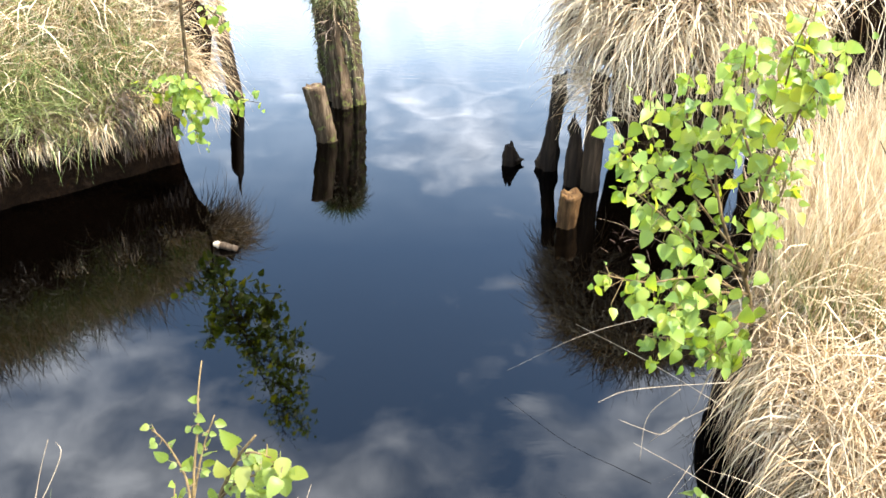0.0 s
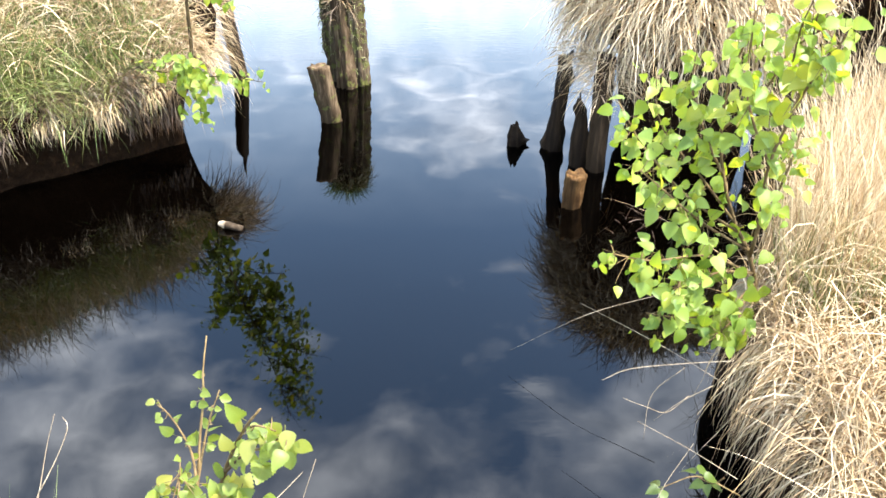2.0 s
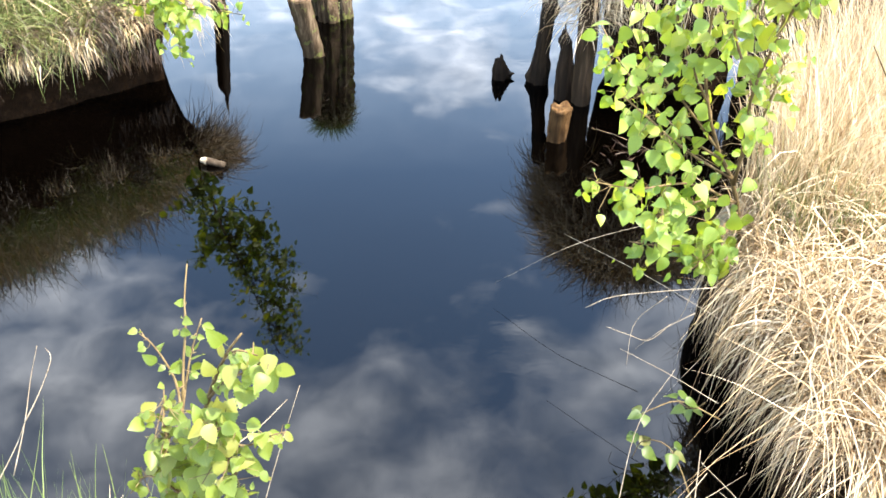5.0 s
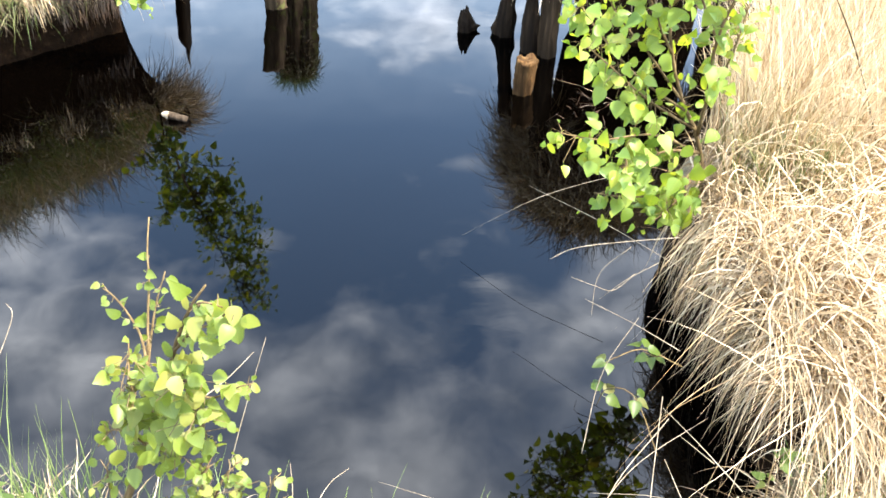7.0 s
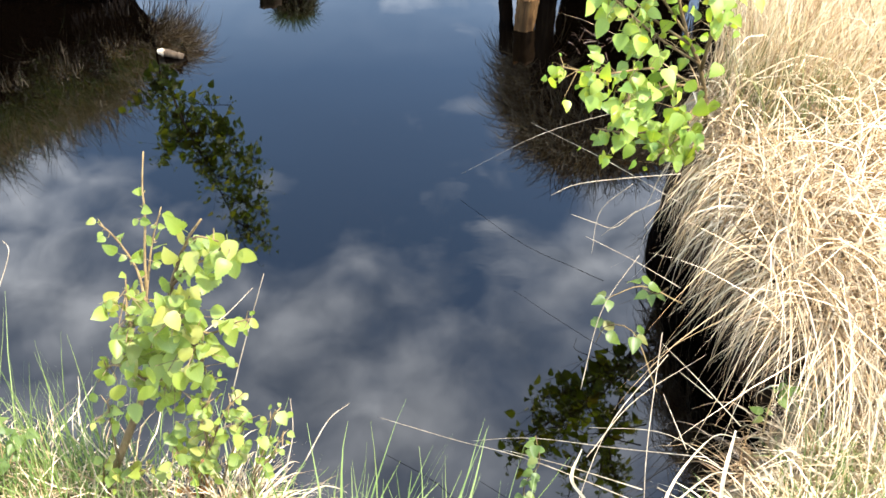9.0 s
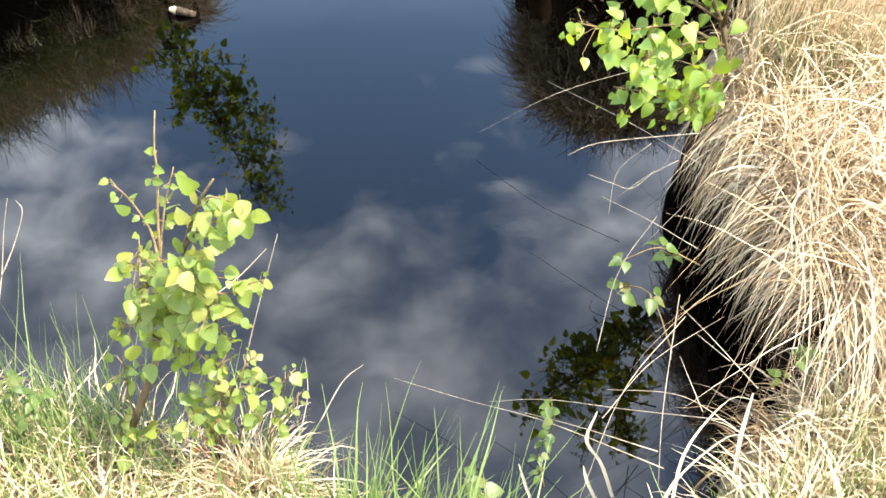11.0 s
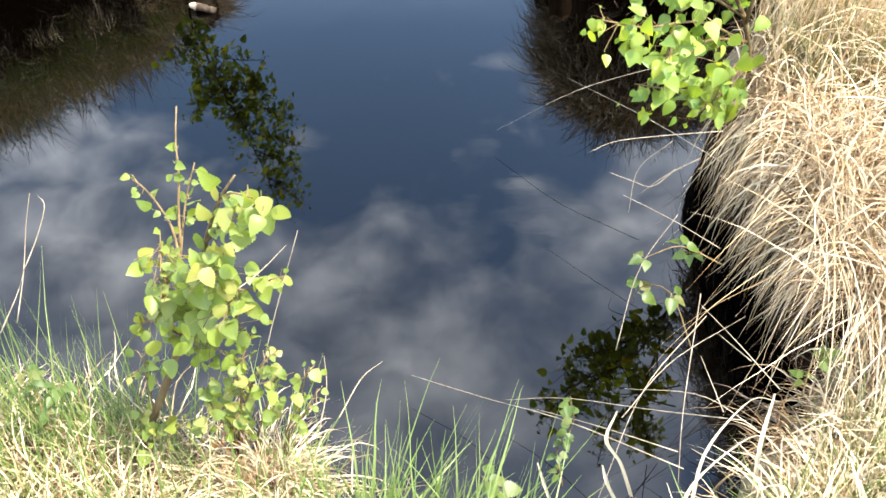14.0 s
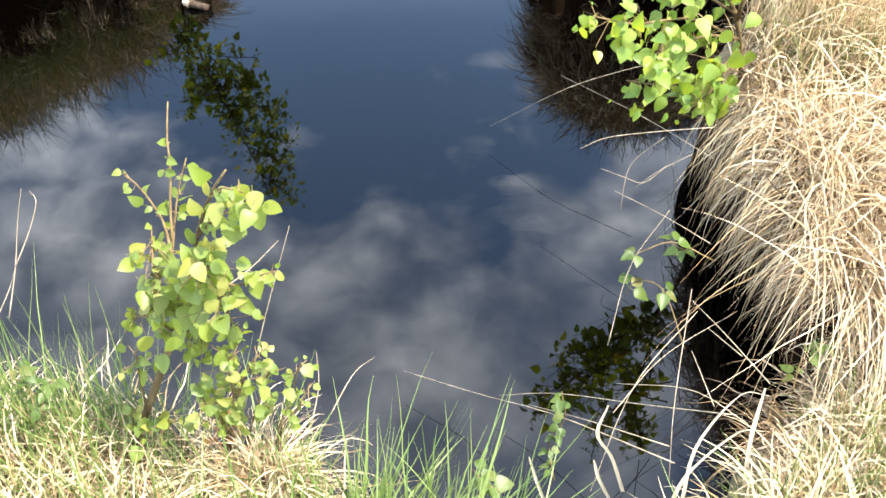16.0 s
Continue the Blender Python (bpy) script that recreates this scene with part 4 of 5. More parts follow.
def moss_fringe(at, radius, low, high, n, mat, label, length=(0.01, 0.038)):
    """Short mossy blades hanging on the side of a stake."""
    a = rng.uniform(0, 2 * math.pi, n)
    z = high - (high - low) * rng.uniform(0, 1, n) ** 1.6
    roots = np.stack([at[0] + radius * np.cos(a), at[1] + radius * np.sin(a), z], 1)
    ways = np.stack([np.cos(a), np.sin(a), np.full(n, 0.1)], 1) + rng.normal(scale=0.4, size=(n, 3))
    v, f = blades(roots, ways, rng.uniform(length[0], length[1], n), rng.uniform(0.0015, 0.004, n), rng.uniform(0.4, 1.0, n), 0.15, rng, 5)
    tagged(grass_object("hanging_moss", v, f, mat), label, "moss", kind="stuff")


moss_fringe((-0.515, 3.755), 0.042, 0.12, 0.5, 600, OLIVE, "olive moss and dead grass hanging on the stake")
moss_fringe((-0.41, 3.695), 0.033, 0.02, 0.46, 520, OLIVE, "green moss clinging to the stake")
moss_fringe((-0.515, 3.755), 0.05, 0.3, 0.52, 260, STRAW, "dead grass hanging on the stake")
moss_fringe((0.56, 2.93), 0.06, 0.27, 0.42, 320, STRAW, "straw hanging down over the stakes under the tussock", (0.06, 0.2))
moss_fringe((-0.46, 3.66), 0.034, 0.3, 0.5, 160, SHADED_THATCH, "dead grass hanging down the split stake", (0.04, 0.14))
moss_fringe((0.46, 3.04), 0.05, 0.32, 0.45, 160, STRAW, "straw hanging down over the knotted stake", (0.05, 0.15))


# ---------------------------------------------------------------- saplings
def leaf_mesh(name, mat, wide, fold, curl, teeth, seed, tip=0.0):
    """A toothed birch leaf, one unit long, with a short stalk; x across, y along."""
    r = random.Random(seed)
    spine = (0.0, 0.03, 0.09, 0.18, 0.3, 0.43, 0.55, 0.66, 0.76, 0.85, 0.93, 1.0)
    girth = (0.14, 0.46, 0.74, 0.92, 1.0, 0.98, 0.9, 0.77, 0.6, 0.4, 0.2, 0.0)
    verts, faces, rows = [], [], 19
    for i in range(rows):
        y = i / (rows - 1)
        w = np.interp(y, spine, girth) * (1 - tip * max(0.0, y - 0.25)) * wide * 0.5 * (1 + r.uniform(-0.03, 0.03))
        tooth = (teeth if i % 2 else -teeth) * wide * min(1.0, 3 * w)
        z = curl * y * y + 0.02 * math.sin(5 * y + seed)
        back = 0.25 * w * (y - 0.2) + (0.02 if i % 2 else -0.008)
        verts += [(0, y, z), (-w - tooth, y + back, z + fold * w), (w + tooth, y + back, z + fold * w * 0.8)]
        if i:
            a, b = 3 * (i - 1), 3 * i
            faces += [(a, a + 1, b + 1, b), (a + 2, a, b, b + 2)]
    k = len(verts)
    verts += [(-0.012, -0.3, 0.05), (0.012, -0.3, 0.05), (0.012, 0.02, 0), (-0.012, 0.02, 0)]
    faces.append((k, k + 1, k + 2, k + 3))
    me = bpy.data.meshes.new(name)
    me.from_pydata(verts, [], faces)
    me.materials.append(mat)
    me.polygons.foreach_set("use_smooth", [True] * len(me.polygons))
    me.update()
    return me


def leaf_kinds(mat, n=4, teeth=0.05, wide=0.7, tip=0.6):
    return [leaf_mesh("leaf", mat, wide + 0.06 * i, 0.1 + 0.24 * (i % 3), -0.2 - 0.25 * (i % 2), teeth, i, tip) for i in range(n)]


class Sapling:
    """A young birch: stem, side branches and single leaves, all parts of one thing."""

    def __init__(self, name, at, kinds, bark, label, category, seed):
        self.ob = thing(name, at)
        self.at, self.kinds, self.bark = Vector(at), kinds, bark
        self.rng = np.random.default_rng(seed)
        tagged(self.ob, label, category)
        self.first = True

    def branch(self, points, r0, r1, leaves, size, start=0.25, stop=1.0, spread=1.0, more=0, loose=0.0, hang=0.5):
        pts = [Vector(p) - self.at for p in points]
        bm = bmesh.new()
        tube(bm, pts, r0, r1, 7, 12, 0.08, len(points))
        limb = part("trunk" if self.first else "branch", bm, self.bark, self.ob)
        self.first = False
        self.limb = limb
        line = smooth_line(pts, 40)
        rng = self.rng
        extra_v, extra_f, twig_v, twig_f = [], [], [], []
        for k in range(leaves + more):
            f = start + (stop - start) * ((k + rng.uniform(0.1, 0.9)) / leaves if k < leaves else rng.uniform(0, 1))
            i = min(38, int(f * 39))
            p = Vector(line[i])
            d = Vector(line[i + 1] - line[i]).normalized()
            if loose:
                off = Vector(rng.normal(size=3)) * loose
                w = off.cross(Vector((0.3, 0.2, 1.0))).normalized() * 0.0009
                twig_f.append([len(twig_v) + q for q in range(4)])
                twig_v += [p - w, p + w, p + off + w * 0.6, p + off - w * 0.6]
                p = p + off
            side = d.cross(Vector((0, 0, 1)))
            if side.length < 0.1:
                side = Vector((1, 0, 0))
            side.normalize()
            turn = rng.uniform(0, 2 * math.pi)
            out = side * math.cos(turn) + side.cross(d) * math.sin(turn)
            way = (out * spread + d * rng.uniform(0.2, 0.9) + Vector((0, -0.1, rng.uniform(-2.0, 0.0) * hang))).normalized()
            up = Vector((rng.normal(0.1, 0.55), rng.normal(-0.8, 0.5), 0.6))
            x = way.cross(up)
            x.normalize()
            z = x.cross(way)
            s = size * rng.uniform(0.45, 1.2) * (1.15 - 0.35 * f)
            if f > 0.93:
                s *= 0.6
            kind = self.kinds[int(rng.integers(len(self.kinds)))]
            m = Matrix.Translation(p + way * s * 0.3) @ Matrix((x, way, z)).transposed().to_4x4() @ Matrix.Scale(s, 4)
            if k < leaves:
                ob = new("leaf", kind)
                ob.parent = limb
                ob.matrix_basis = m
            else:
                base = len(extra_v)
                extra_v += [m @ v.co for v in kind.vertices]
                extra_f += [[base + i for i in f.vertices] for f in kind.polygons]
        if twig_v:
            tagged(mesh_object("twig_web", twig_v, twig_f, self.bark, self.ob), kind="stuff")
        if more:
            tagged(mesh_object("foliage", extra_v, extra_f, self.kinds[0].materials[0], self.ob), kind="stuff")


BIRCH, YOUNG, BRAMBLE = leaf_kinds(BIRCH_LEAF, 5, 0.03, 0.68, 0.5), leaf_kinds(YOUNG_LEAF, 5, 0.034, 0.76, 0.3), leaf_kinds(BRAMBLE_LEAF)

s = Sapling("birch_sapling", (0.708, 1.600, 0.258), BIRCH, BARK, "young birch with bright green leaves on the mound", "sapling", 21)
s.branch([(0.708, 1.600, 0.258), (0.683, 1.585, 0.369), (0.649, 1.575, 0.468), (0.603, 1.585, 0.547), (0.571, 1.612, 0.641), (0.552, 1.622, 0.739), (0.543, 1.603, 0.857), (0.555, 1.585, 0.942), (0.558, 1.567, 1.013)], 0.006, 0.0012, 25, 0.0345, more=30, loose=0.022, hang=1.0)
s.branch([(0.649, 1.575, 0.468), (0.634, 1.530, 0.580), (0.611, 1.493, 0.729), (0.635, 1.493, 0.846), (0.645, 1.511, 0.948), (0.651, 1.530, 1.065)], 0.0045, 0.0012, 25, 0.0345, more=30, loose=0.022, hang=1.0)
s.branch([(0.611, 1.493, 0.729), (0.554, 1.474, 0.832), (0.530, 1.474, 0.908), (0.515, 1.456, 1.037)], 0.003, 0.0012, 25, 0.0345, more=30, loose=0.022, hang=1.0)
s.branch([(0.635, 1.493, 0.846), (0.656, 1.474, 0.931), (0.679, 1.456, 0.994)], 0.003, 0.0012, 25, 0.0345, more=30, loose=0.022, hang=1.0)
s.branch([(0.603, 1.585, 0.547), (0.522, 1.603, 0.644), (0.434, 1.640, 0.742), (0.411, 1.659, 0.858)], 0.003, 0.0012, 25, 0.0345, more=30, loose=0.022, hang=1.0)
s.branch([(0.571, 1.612, 0.641), (0.512, 1.585, 0.743), (0.465, 1.567, 0.847), (0.454, 1.548, 0.922)], 0.003, 0.0012, 25, 0.0345, more=30, loose=0.022, hang=1.0)
s.branch([(0.617, 1.575, 0.525), (0.483, 1.530, 0.633), (0.369, 1.493, 0.764), (0.307, 1.474, 0.864)], 0.003, 0.0012, 25, 0.0345, more=30, loose=0.022, hang=1.0)
s.branch([(0.642, 1.575, 0.482), (0.504, 1.502, 0.597), (0.402, 1.456, 0.698), (0.339, 1.438, 0.756)], 0.003, 0.0012, 25, 0.0345, more=30, loose=0.022, hang=1.0)
s.branch([(0.662, 1.575, 0.423), (0.519, 1.474, 0.533), (0.403, 1.419, 0.556), (0.310, 1.382, 0.595)], 0.003, 0.0012, 25, 0.0345, more=30, loose=0.022, hang=1.0)
s.branch([(0.662, 1.575, 0.423), (0.541, 1.456, 0.505), (0.464, 1.401, 0.489), (0.433, 1.364, 0.568)], 0.003, 0.0012, 25, 0.0345, more=30, loose=0.022, hang=1.0)
s.branch([(0.671, 1.575, 0.394), (0.577, 1.474, 0.392), (0.480, 1.428, 0.412), (0.399, 1.410, 0.437)], 0.003, 0.0012, 25, 0.0345, more=30, loose=0.022, hang=1.0)
s.branch([(0.671, 1.575, 0.394), (0.596, 1.456, 0.391), (0.537, 1.401, 0.376)], 0.003, 0.0012, 25, 0.0345, more=30, loose=0.022, hang=1.0)
s.branch([(0.633, 1.530, 0.553), (0.656, 1.511, 0.696), (0.673, 1.530, 0.795)], 0.003, 0.0012, 25, 0.0345, more=30, loose=0.022, hang=1.0)
s.branch([(0.552, 1.622, 0.739), (0.628, 1.640, 0.818), (0.664, 1.640, 0.913)], 0.003, 0.0012, 25, 0.0345, more=30, loose=0.022, hang=1.0)
s.branch([(0.627, 1.530, 0.920), (0.624, 1.520, 0.987), (0.630, 1.510, 1.036), (0.632, 1.500, 1.079)], 0.002, 0.0008, 14, 0.036, 0.2, 1.0, more=4, loose=0.014, hang=0.85)
s.branch([(0.626, 1.520, 0.956), (0.661, 1.520, 0.982), (0.700, 1.520, 0.988)], 0.002, 0.0008, 12, 0.034, 0.2, 1.0, more=3, loose=0.014, hang=0.85)
s.branch([(0.582, 1.550, 0.912), (0.563, 1.540, 0.969), (0.551, 1.530, 1.014)], 0.002, 0.0008, 10, 0.036, 0.2, 1.0, more=3, loose=0.014, hang=0.85)

s = Sapling("birch_sapling", (-0.51, 0.80, 0.10), YOUNG, BARK, "small birch with fresh pale leaves on the near bank", "sapling", 22)
s.branch([(-0.51, 0.8, 0.1), (-0.454, 0.8, 0.216), (-0.408, 0.81, 0.315), (-0.37, 0.82, 0.405), (-0.34, 0.83, 0.479), (-0.311, 0.83, 0.559), (-0.286, 0.82, 0.63), (-0.254, 0.8, 0.704), (-0.224, 0.78, 0.757)], 0.0075, 0.0013, 16, 0.027, 0.5, 0.92, hang=0.9)
s.branch([(-0.356, 0.83, 0.437), (-0.364, 0.87, 0.477), (-0.362, 0.9, 0.526), (-0.357, 0.92, 0.577), (-0.35, 0.94, 0.626), (-0.347, 0.95, 0.669), (-0.343, 0.98, 0.71)], 0.003, 0.001, 11, 0.018, 0.3, 0.85, loose=0.006)
s.branch([(-0.362, 0.88, 0.507), (-0.357, 0.92, 0.546), (-0.348, 0.94, 0.583), (-0.328, 0.95, 0.634)], 0.0022, 0.0009, 9, 0.02, 0.4, 1, loose=0.006)
s.branch([(-0.354, 0.86, 0.515), (-0.367, 0.9, 0.552), (-0.388, 0.93, 0.568), (-0.411, 0.95, 0.588), (-0.428, 0.96, 0.595)], 0.0022, 0.0009, 11, 0.021, 0.2, 1, loose=0.006)
s.branch([(-0.294, 0.82, 0.606), (-0.258, 0.8, 0.66), (-0.221, 0.78, 0.695), (-0.192, 0.76, 0.737), (-0.187, 0.75, 0.723)], 0.0022, 0.001, 19, 0.028, 0.2, 1, loose=0.008, hang=0.9)
s.branch([(-0.254, 0.8, 0.704), (-0.23, 0.78, 0.729), (-0.206, 0.77, 0.73)], 0.002, 0.001, 9, 0.027, 0.1, 1, loose=0.008, hang=0.8)
s.branch([(-0.318, 0.83, 0.54), (-0.279, 0.8, 0.546), (-0.251, 0.8, 0.532), (-0.218, 0.8, 0.551), (-0.193, 0.8, 0.56)], 0.0022, 0.0009, 15, 0.026, 0.2, 1, loose=0.008)
s.branch([(-0.361, 0.83, 0.422), (-0.365, 0.82, 0.491), (-0.37, 0.83, 0.534), (-0.367, 0.85, 0.583)], 0.0025, 0.001, 30, 0.0265, 0.15, 1, more=18, loose=0.017, hang=0.9)
s.branch([(-0.368, 0.82, 0.405), (-0.382, 0.8, 0.459), (-0.403, 0.8, 0.467), (-0.43, 0.8, 0.431)], 0.002, 0.001, 15, 0.027, 0.2, 1, more=4, loose=0.012, hang=0.9)
s.branch([(-0.332, 0.83, 0.493), (-0.299, 0.78, 0.581), (-0.28, 0.76, 0.615), (-0.261, 0.76, 0.608)], 0.0025, 0.001, 27, 0.028, 0.1, 1, more=18, loose=0.017, hang=0.9)
s.branch([(-0.343, 0.83, 0.465), (-0.291, 0.78, 0.536), (-0.267, 0.77, 0.541), (-0.262, 0.77, 0.493)], 0.0025, 0.001, 27, 0.028, 0.1, 1, more=18, loose=0.017, hang=0.9)
s.branch([(-0.361, 0.83, 0.422), (-0.338, 0.78, 0.454), (-0.308, 0.77, 0.481), (-0.314, 0.77, 0.43)], 0.0025, 0.001, 23, 0.028, 0.1, 1, more=16, loose=0.016, hang=0.9)
s.branch([(-0.281, 0.8, 0.485), (-0.272, 0.8, 0.45), (-0.283, 0.8, 0.398), (-0.311, 0.8, 0.351)], 0.0018, 0.0008, 14, 0.027, 0.1, 1, loose=0.008, hang=0.9)
s.branch([(-0.449, 0.8, 0.216), (-0.429, 0.79, 0.351), (-0.422, 0.79, 0.399)], 0.002, 0.0009, 12, 0.025, 0.45, 1, loose=0.012, hang=0.9)

s = Sapling("birch_sprout", (-0.318, 0.77, 0.10), YOUNG, BARK, "low tangle of yellowish birch shoots in the grass", "sapling", 23)
s.branch([(-0.33, 0.77, 0.1), (-0.318, 0.77, 0.203), (-0.289, 0.78, 0.287), (-0.255, 0.78, 0.377), (-0.221, 0.78, 0.422)], 0.003, 0.001, 22, 0.024, 0.35, 1, more=4, loose=0.01)
s.branch([(-0.33, 0.77, 0.1), (-0.312, 0.77, 0.203), (-0.293, 0.78, 0.296), (-0.288, 0.78, 0.378), (-0.269, 0.78, 0.408)], 0.003, 0.001, 22, 0.025, 0.35, 1, more=5, loose=0.014)
s.branch([(-0.325, 0.76, 0.12), (-0.317, 0.76, 0.228), (-0.334, 0.77, 0.277), (-0.345, 0.78, 0.331)], 0.0025, 0.001, 16, 0.025, 0.4, 1, more=4, loose=0.012)
s.branch([(-0.3, 0.76, 0.12), (-0.276, 0.76, 0.227), (-0.253, 0.77, 0.292), (-0.233, 0.77, 0.359), (-0.217, 0.77, 0.374)], 0.0025, 0.001, 20, 0.024, 0.35, 1, more=4, loose=0.012)
s.branch([(-0.24, 0.75, 0.12), (-0.228, 0.75, 0.242), (-0.2, 0.76, 0.314), (-0.184, 0.77, 0.373), (-0.173, 0.77, 0.393)], 0.002, 0.0008, 14, 0.021, 0.5, 1, loose=0.008)
s.branch([(-0.235, 0.75, 0.12), (-0.222, 0.75, 0.251), (-0.193, 0.76, 0.288), (-0.167, 0.76, 0.355)], 0.002, 0.0008, 12, 0.021, 0.5, 1, loose=0.008)
s.branch([(-0.49, 0.78, 0.12), (-0.466, 0.78, 0.191), (-0.418, 0.77, 0.234), (-0.382, 0.77, 0.26)], 0.002, 0.0008, 14, 0.024, 0.3, 1, more=3, loose=0.012)
s.branch([(-0.48, 0.78, 0.1), (-0.471, 0.78, 0.172), (-0.467, 0.78, 0.229), (-0.453, 0.78, 0.265)], 0.002, 0.0008, 8, 0.024, 0.5, 1, loose=0.012)

s = Sapling("birch_sapling", (-0.945, 3.03, 0.26), BIRCH, BARK_DARK, "young birch leaning out from the cut bank", "sapling", 24)
s.branch([(-0.945, 3.030, 0.260), (-0.935, 3.060, 0.400), (-0.950, 3.150, 0.620), (-0.960, 3.300, 0.900), (-0.930, 3.400, 1.200), (-0.870, 3.420, 1.500), (-0.820, 3.420, 1.760)], 0.008, 0.002, 14, 0.042, 0.5, 1.0, more=70, loose=0.05)
s.branch([(-0.905, 2.900, 0.385), (-0.844, 2.800, 0.385), (-0.729, 2.760, 0.395), (-0.617, 2.740, 0.386)], 0.003, 0.001, 51, 0.037, 0.1, 1.0, loose=0.02, hang=0.8)
s.branch([(-0.905, 2.900, 0.385), (-0.872, 2.800, 0.323), (-0.838, 2.760, 0.225)], 0.003, 0.001, 40, 0.037, 0.1, 1.0, loose=0.02, hang=0.8)
s.branch([(-0.905, 2.900, 0.385), (-0.929, 2.800, 0.394), (-1.001, 2.780, 0.408)], 0.003, 0.001, 35, 0.037, 0.1, 1.0, loose=0.02, hang=0.8)
s.branch([(-0.905, 2.900, 0.400), (-0.879, 2.760, 0.420), (-0.860, 2.740, 0.470)], 0.003, 0.001, 35, 0.037, 0.1, 1.0, loose=0.02, hang=0.8)
s.branch([(-0.940, 3.040, 0.330), (-0.920, 2.960, 0.360), (-0.905, 2.900, 0.385)], 0.004, 0.003, 3, 0.034, 0.3, 1.0, hang=1.0)
s.branch([(-0.945, 3.120, 0.560), (-0.860, 3.060, 0.620), (-0.800, 3.000, 0.610), (-0.750, 2.960, 0.590)], 0.003, 0.001, 14, 0.038, 0.5, 1.0, loose=0.016, hang=1.0)
s.branch([(-0.955, 3.250, 0.780), (-1.000, 3.350, 0.860), (-1.060, 3.400, 0.920)], 0.004, 0.001, 14, 0.04, 0.1, 1.0, more=95, loose=0.034)
s.branch([(-0.960, 3.300, 0.900), (-0.860, 3.360, 0.950), (-0.780, 3.400, 0.980)], 0.004, 0.001, 14, 0.04, 0.1, 1.0, more=95, loose=0.034)
s.branch([(-0.960, 3.300, 0.900), (-1.060, 3.380, 1.020), (-1.140, 3.400, 1.120)], 0.004, 0.001, 14, 0.04, 0.1, 1.0, more=95, loose=0.034)
s.branch([(-0.945, 3.350, 1.050), (-0.800, 3.380, 1.080), (-0.690, 3.400, 1.120)], 0.004, 0.001, 14, 0.04, 0.1, 1.0, more=95, loose=0.034)
s.branch([(-0.930, 3.400, 1.200), (-0.800, 3.400, 1.260), (-0.680, 3.400, 1.320)], 0.004, 0.001, 14, 0.04, 0.1, 1.0, more=95, loose=0.034)
s.branch([(-0.900, 3.410, 1.350), (-0.780, 3.400, 1.420), (-0.690, 3.400, 1.500)], 0.004, 0.001, 14, 0.04, 0.1, 1.0, more=95, loose=0.034)
s.branch([(-0.860, 3.420, 1.550), (-0.780, 3.420, 1.620), (-0.710, 3.420, 1.720)], 0.004, 0.001, 14, 0.04, 0.1, 1.0, more=95, loose=0.034)
s.branch([(-0.950, 3.320, 0.980), (-0.900, 3.300, 1.100), (-0.860, 3.300, 1.200)], 0.004, 0.001, 14, 0.04, 0.1, 1.0, more=95, loose=0.034)


# ---------------------------------------------------------------- dry stems
def dry_stem(points, r0=0.001, r1=0.00045, mat=TWIG, label="bleached dry grass stalk leaning over the water"):
    ob = thing("dry_stalk", points[0])
    bm = bmesh.new()
    tube(bm, [Vector(p) - Vector(points[0]) for p in points], r0, r1, 5, 12, 0.1)
    part("stalk", bm, mat, ob)
    return tagged(ob, label, "stalk", "dry stalks")


dry_stem([(0.602, 1.36, 0.272), (0.47, 1.5, 0.281), (0.312, 1.66, 0.278)])
dry_stem([(0.552, 1.3, 0.406), (0.447, 1.3, 0.397), (0.348, 1.28, 0.4), (0.293, 1.25, 0.398)])
dry_stem([(0.569, 1.7, 0.288), (0.474, 1.72, 0.248), (0.338, 1.74, 0.179), (0.165, 1.77, 0.044)])
dry_stem([(0.548, 1.15, 0.244), (0.47, 1.22, 0.252), (0.386, 1.3, 0.247)])
dry_stem([(0.508, 1.38, 0.244), (0.462, 1.36, 0.215), (0.41, 1.34, 0.249), (0.361, 1.34, 0.272)])
dry_stem([(0.502, 1.42, 0.286), (0.437, 1.4, 0.227), (0.423, 1.36, 0.138)])
dry_stem([(0.543, 1.35, 0.299), (0.479, 1.34, 0.263), (0.43, 1.34, 0.21)])
dry_stem([(0.393, 0.7, 0.216), (0.221, 0.8, 0.201), (0.099, 0.92, 0.093), (-0.04, 1.0, 0.057)])
dry_stem([(0.495, 0.76, 0.257), (0.364, 0.82, 0.201), (0.239, 0.9, 0.12), (0.138, 0.94, 0.058)])
dry_stem([(0.385, 0.72, 0.233), (0.272, 0.78, 0.214), (0.183, 0.86, 0.145)])
dry_stem([(0.506, 0.74, 0.263), (0.43, 0.8, 0.269), (0.32, 0.84, 0.233)])
dry_stem([(0.483, 0.98, 0.249), (0.345, 0.82, 0.258), (0.264, 0.68, 0.167)])
dry_stem([(0.47, 1.0, 0.286), (0.409, 0.8, 0.238), (0.394, 0.7, 0.164)])
dry_stem([(0.553, 0.8, 0.283), (0.504, 0.9, 0.286), (0.458, 0.96, 0.303)])
dry_stem([(0.525, 0.86, 0.277), (0.483, 0.92, 0.276)])
dry_stem([(0.466, 0.78, 0.251), (0.448, 0.88, 0.267)])
dry_stem([(0.313, 0.8, 0.207), (0.412, 0.9, 0.226), (0.564, 1.0, 0.224)])
dry_stem([(0.344, 1.0, 0.128), (0.386, 1.1, 0.237), (0.47, 1.2, 0.286)])
dry_stem([(-0.661, 0.9, 0.348), (-0.644, 0.95, 0.414), (-0.639, 1.0, 0.465), (-0.622, 1.02, 0.517)], 0.0011, 0.0005, TWIG, "thin pale stalk standing in the grass")
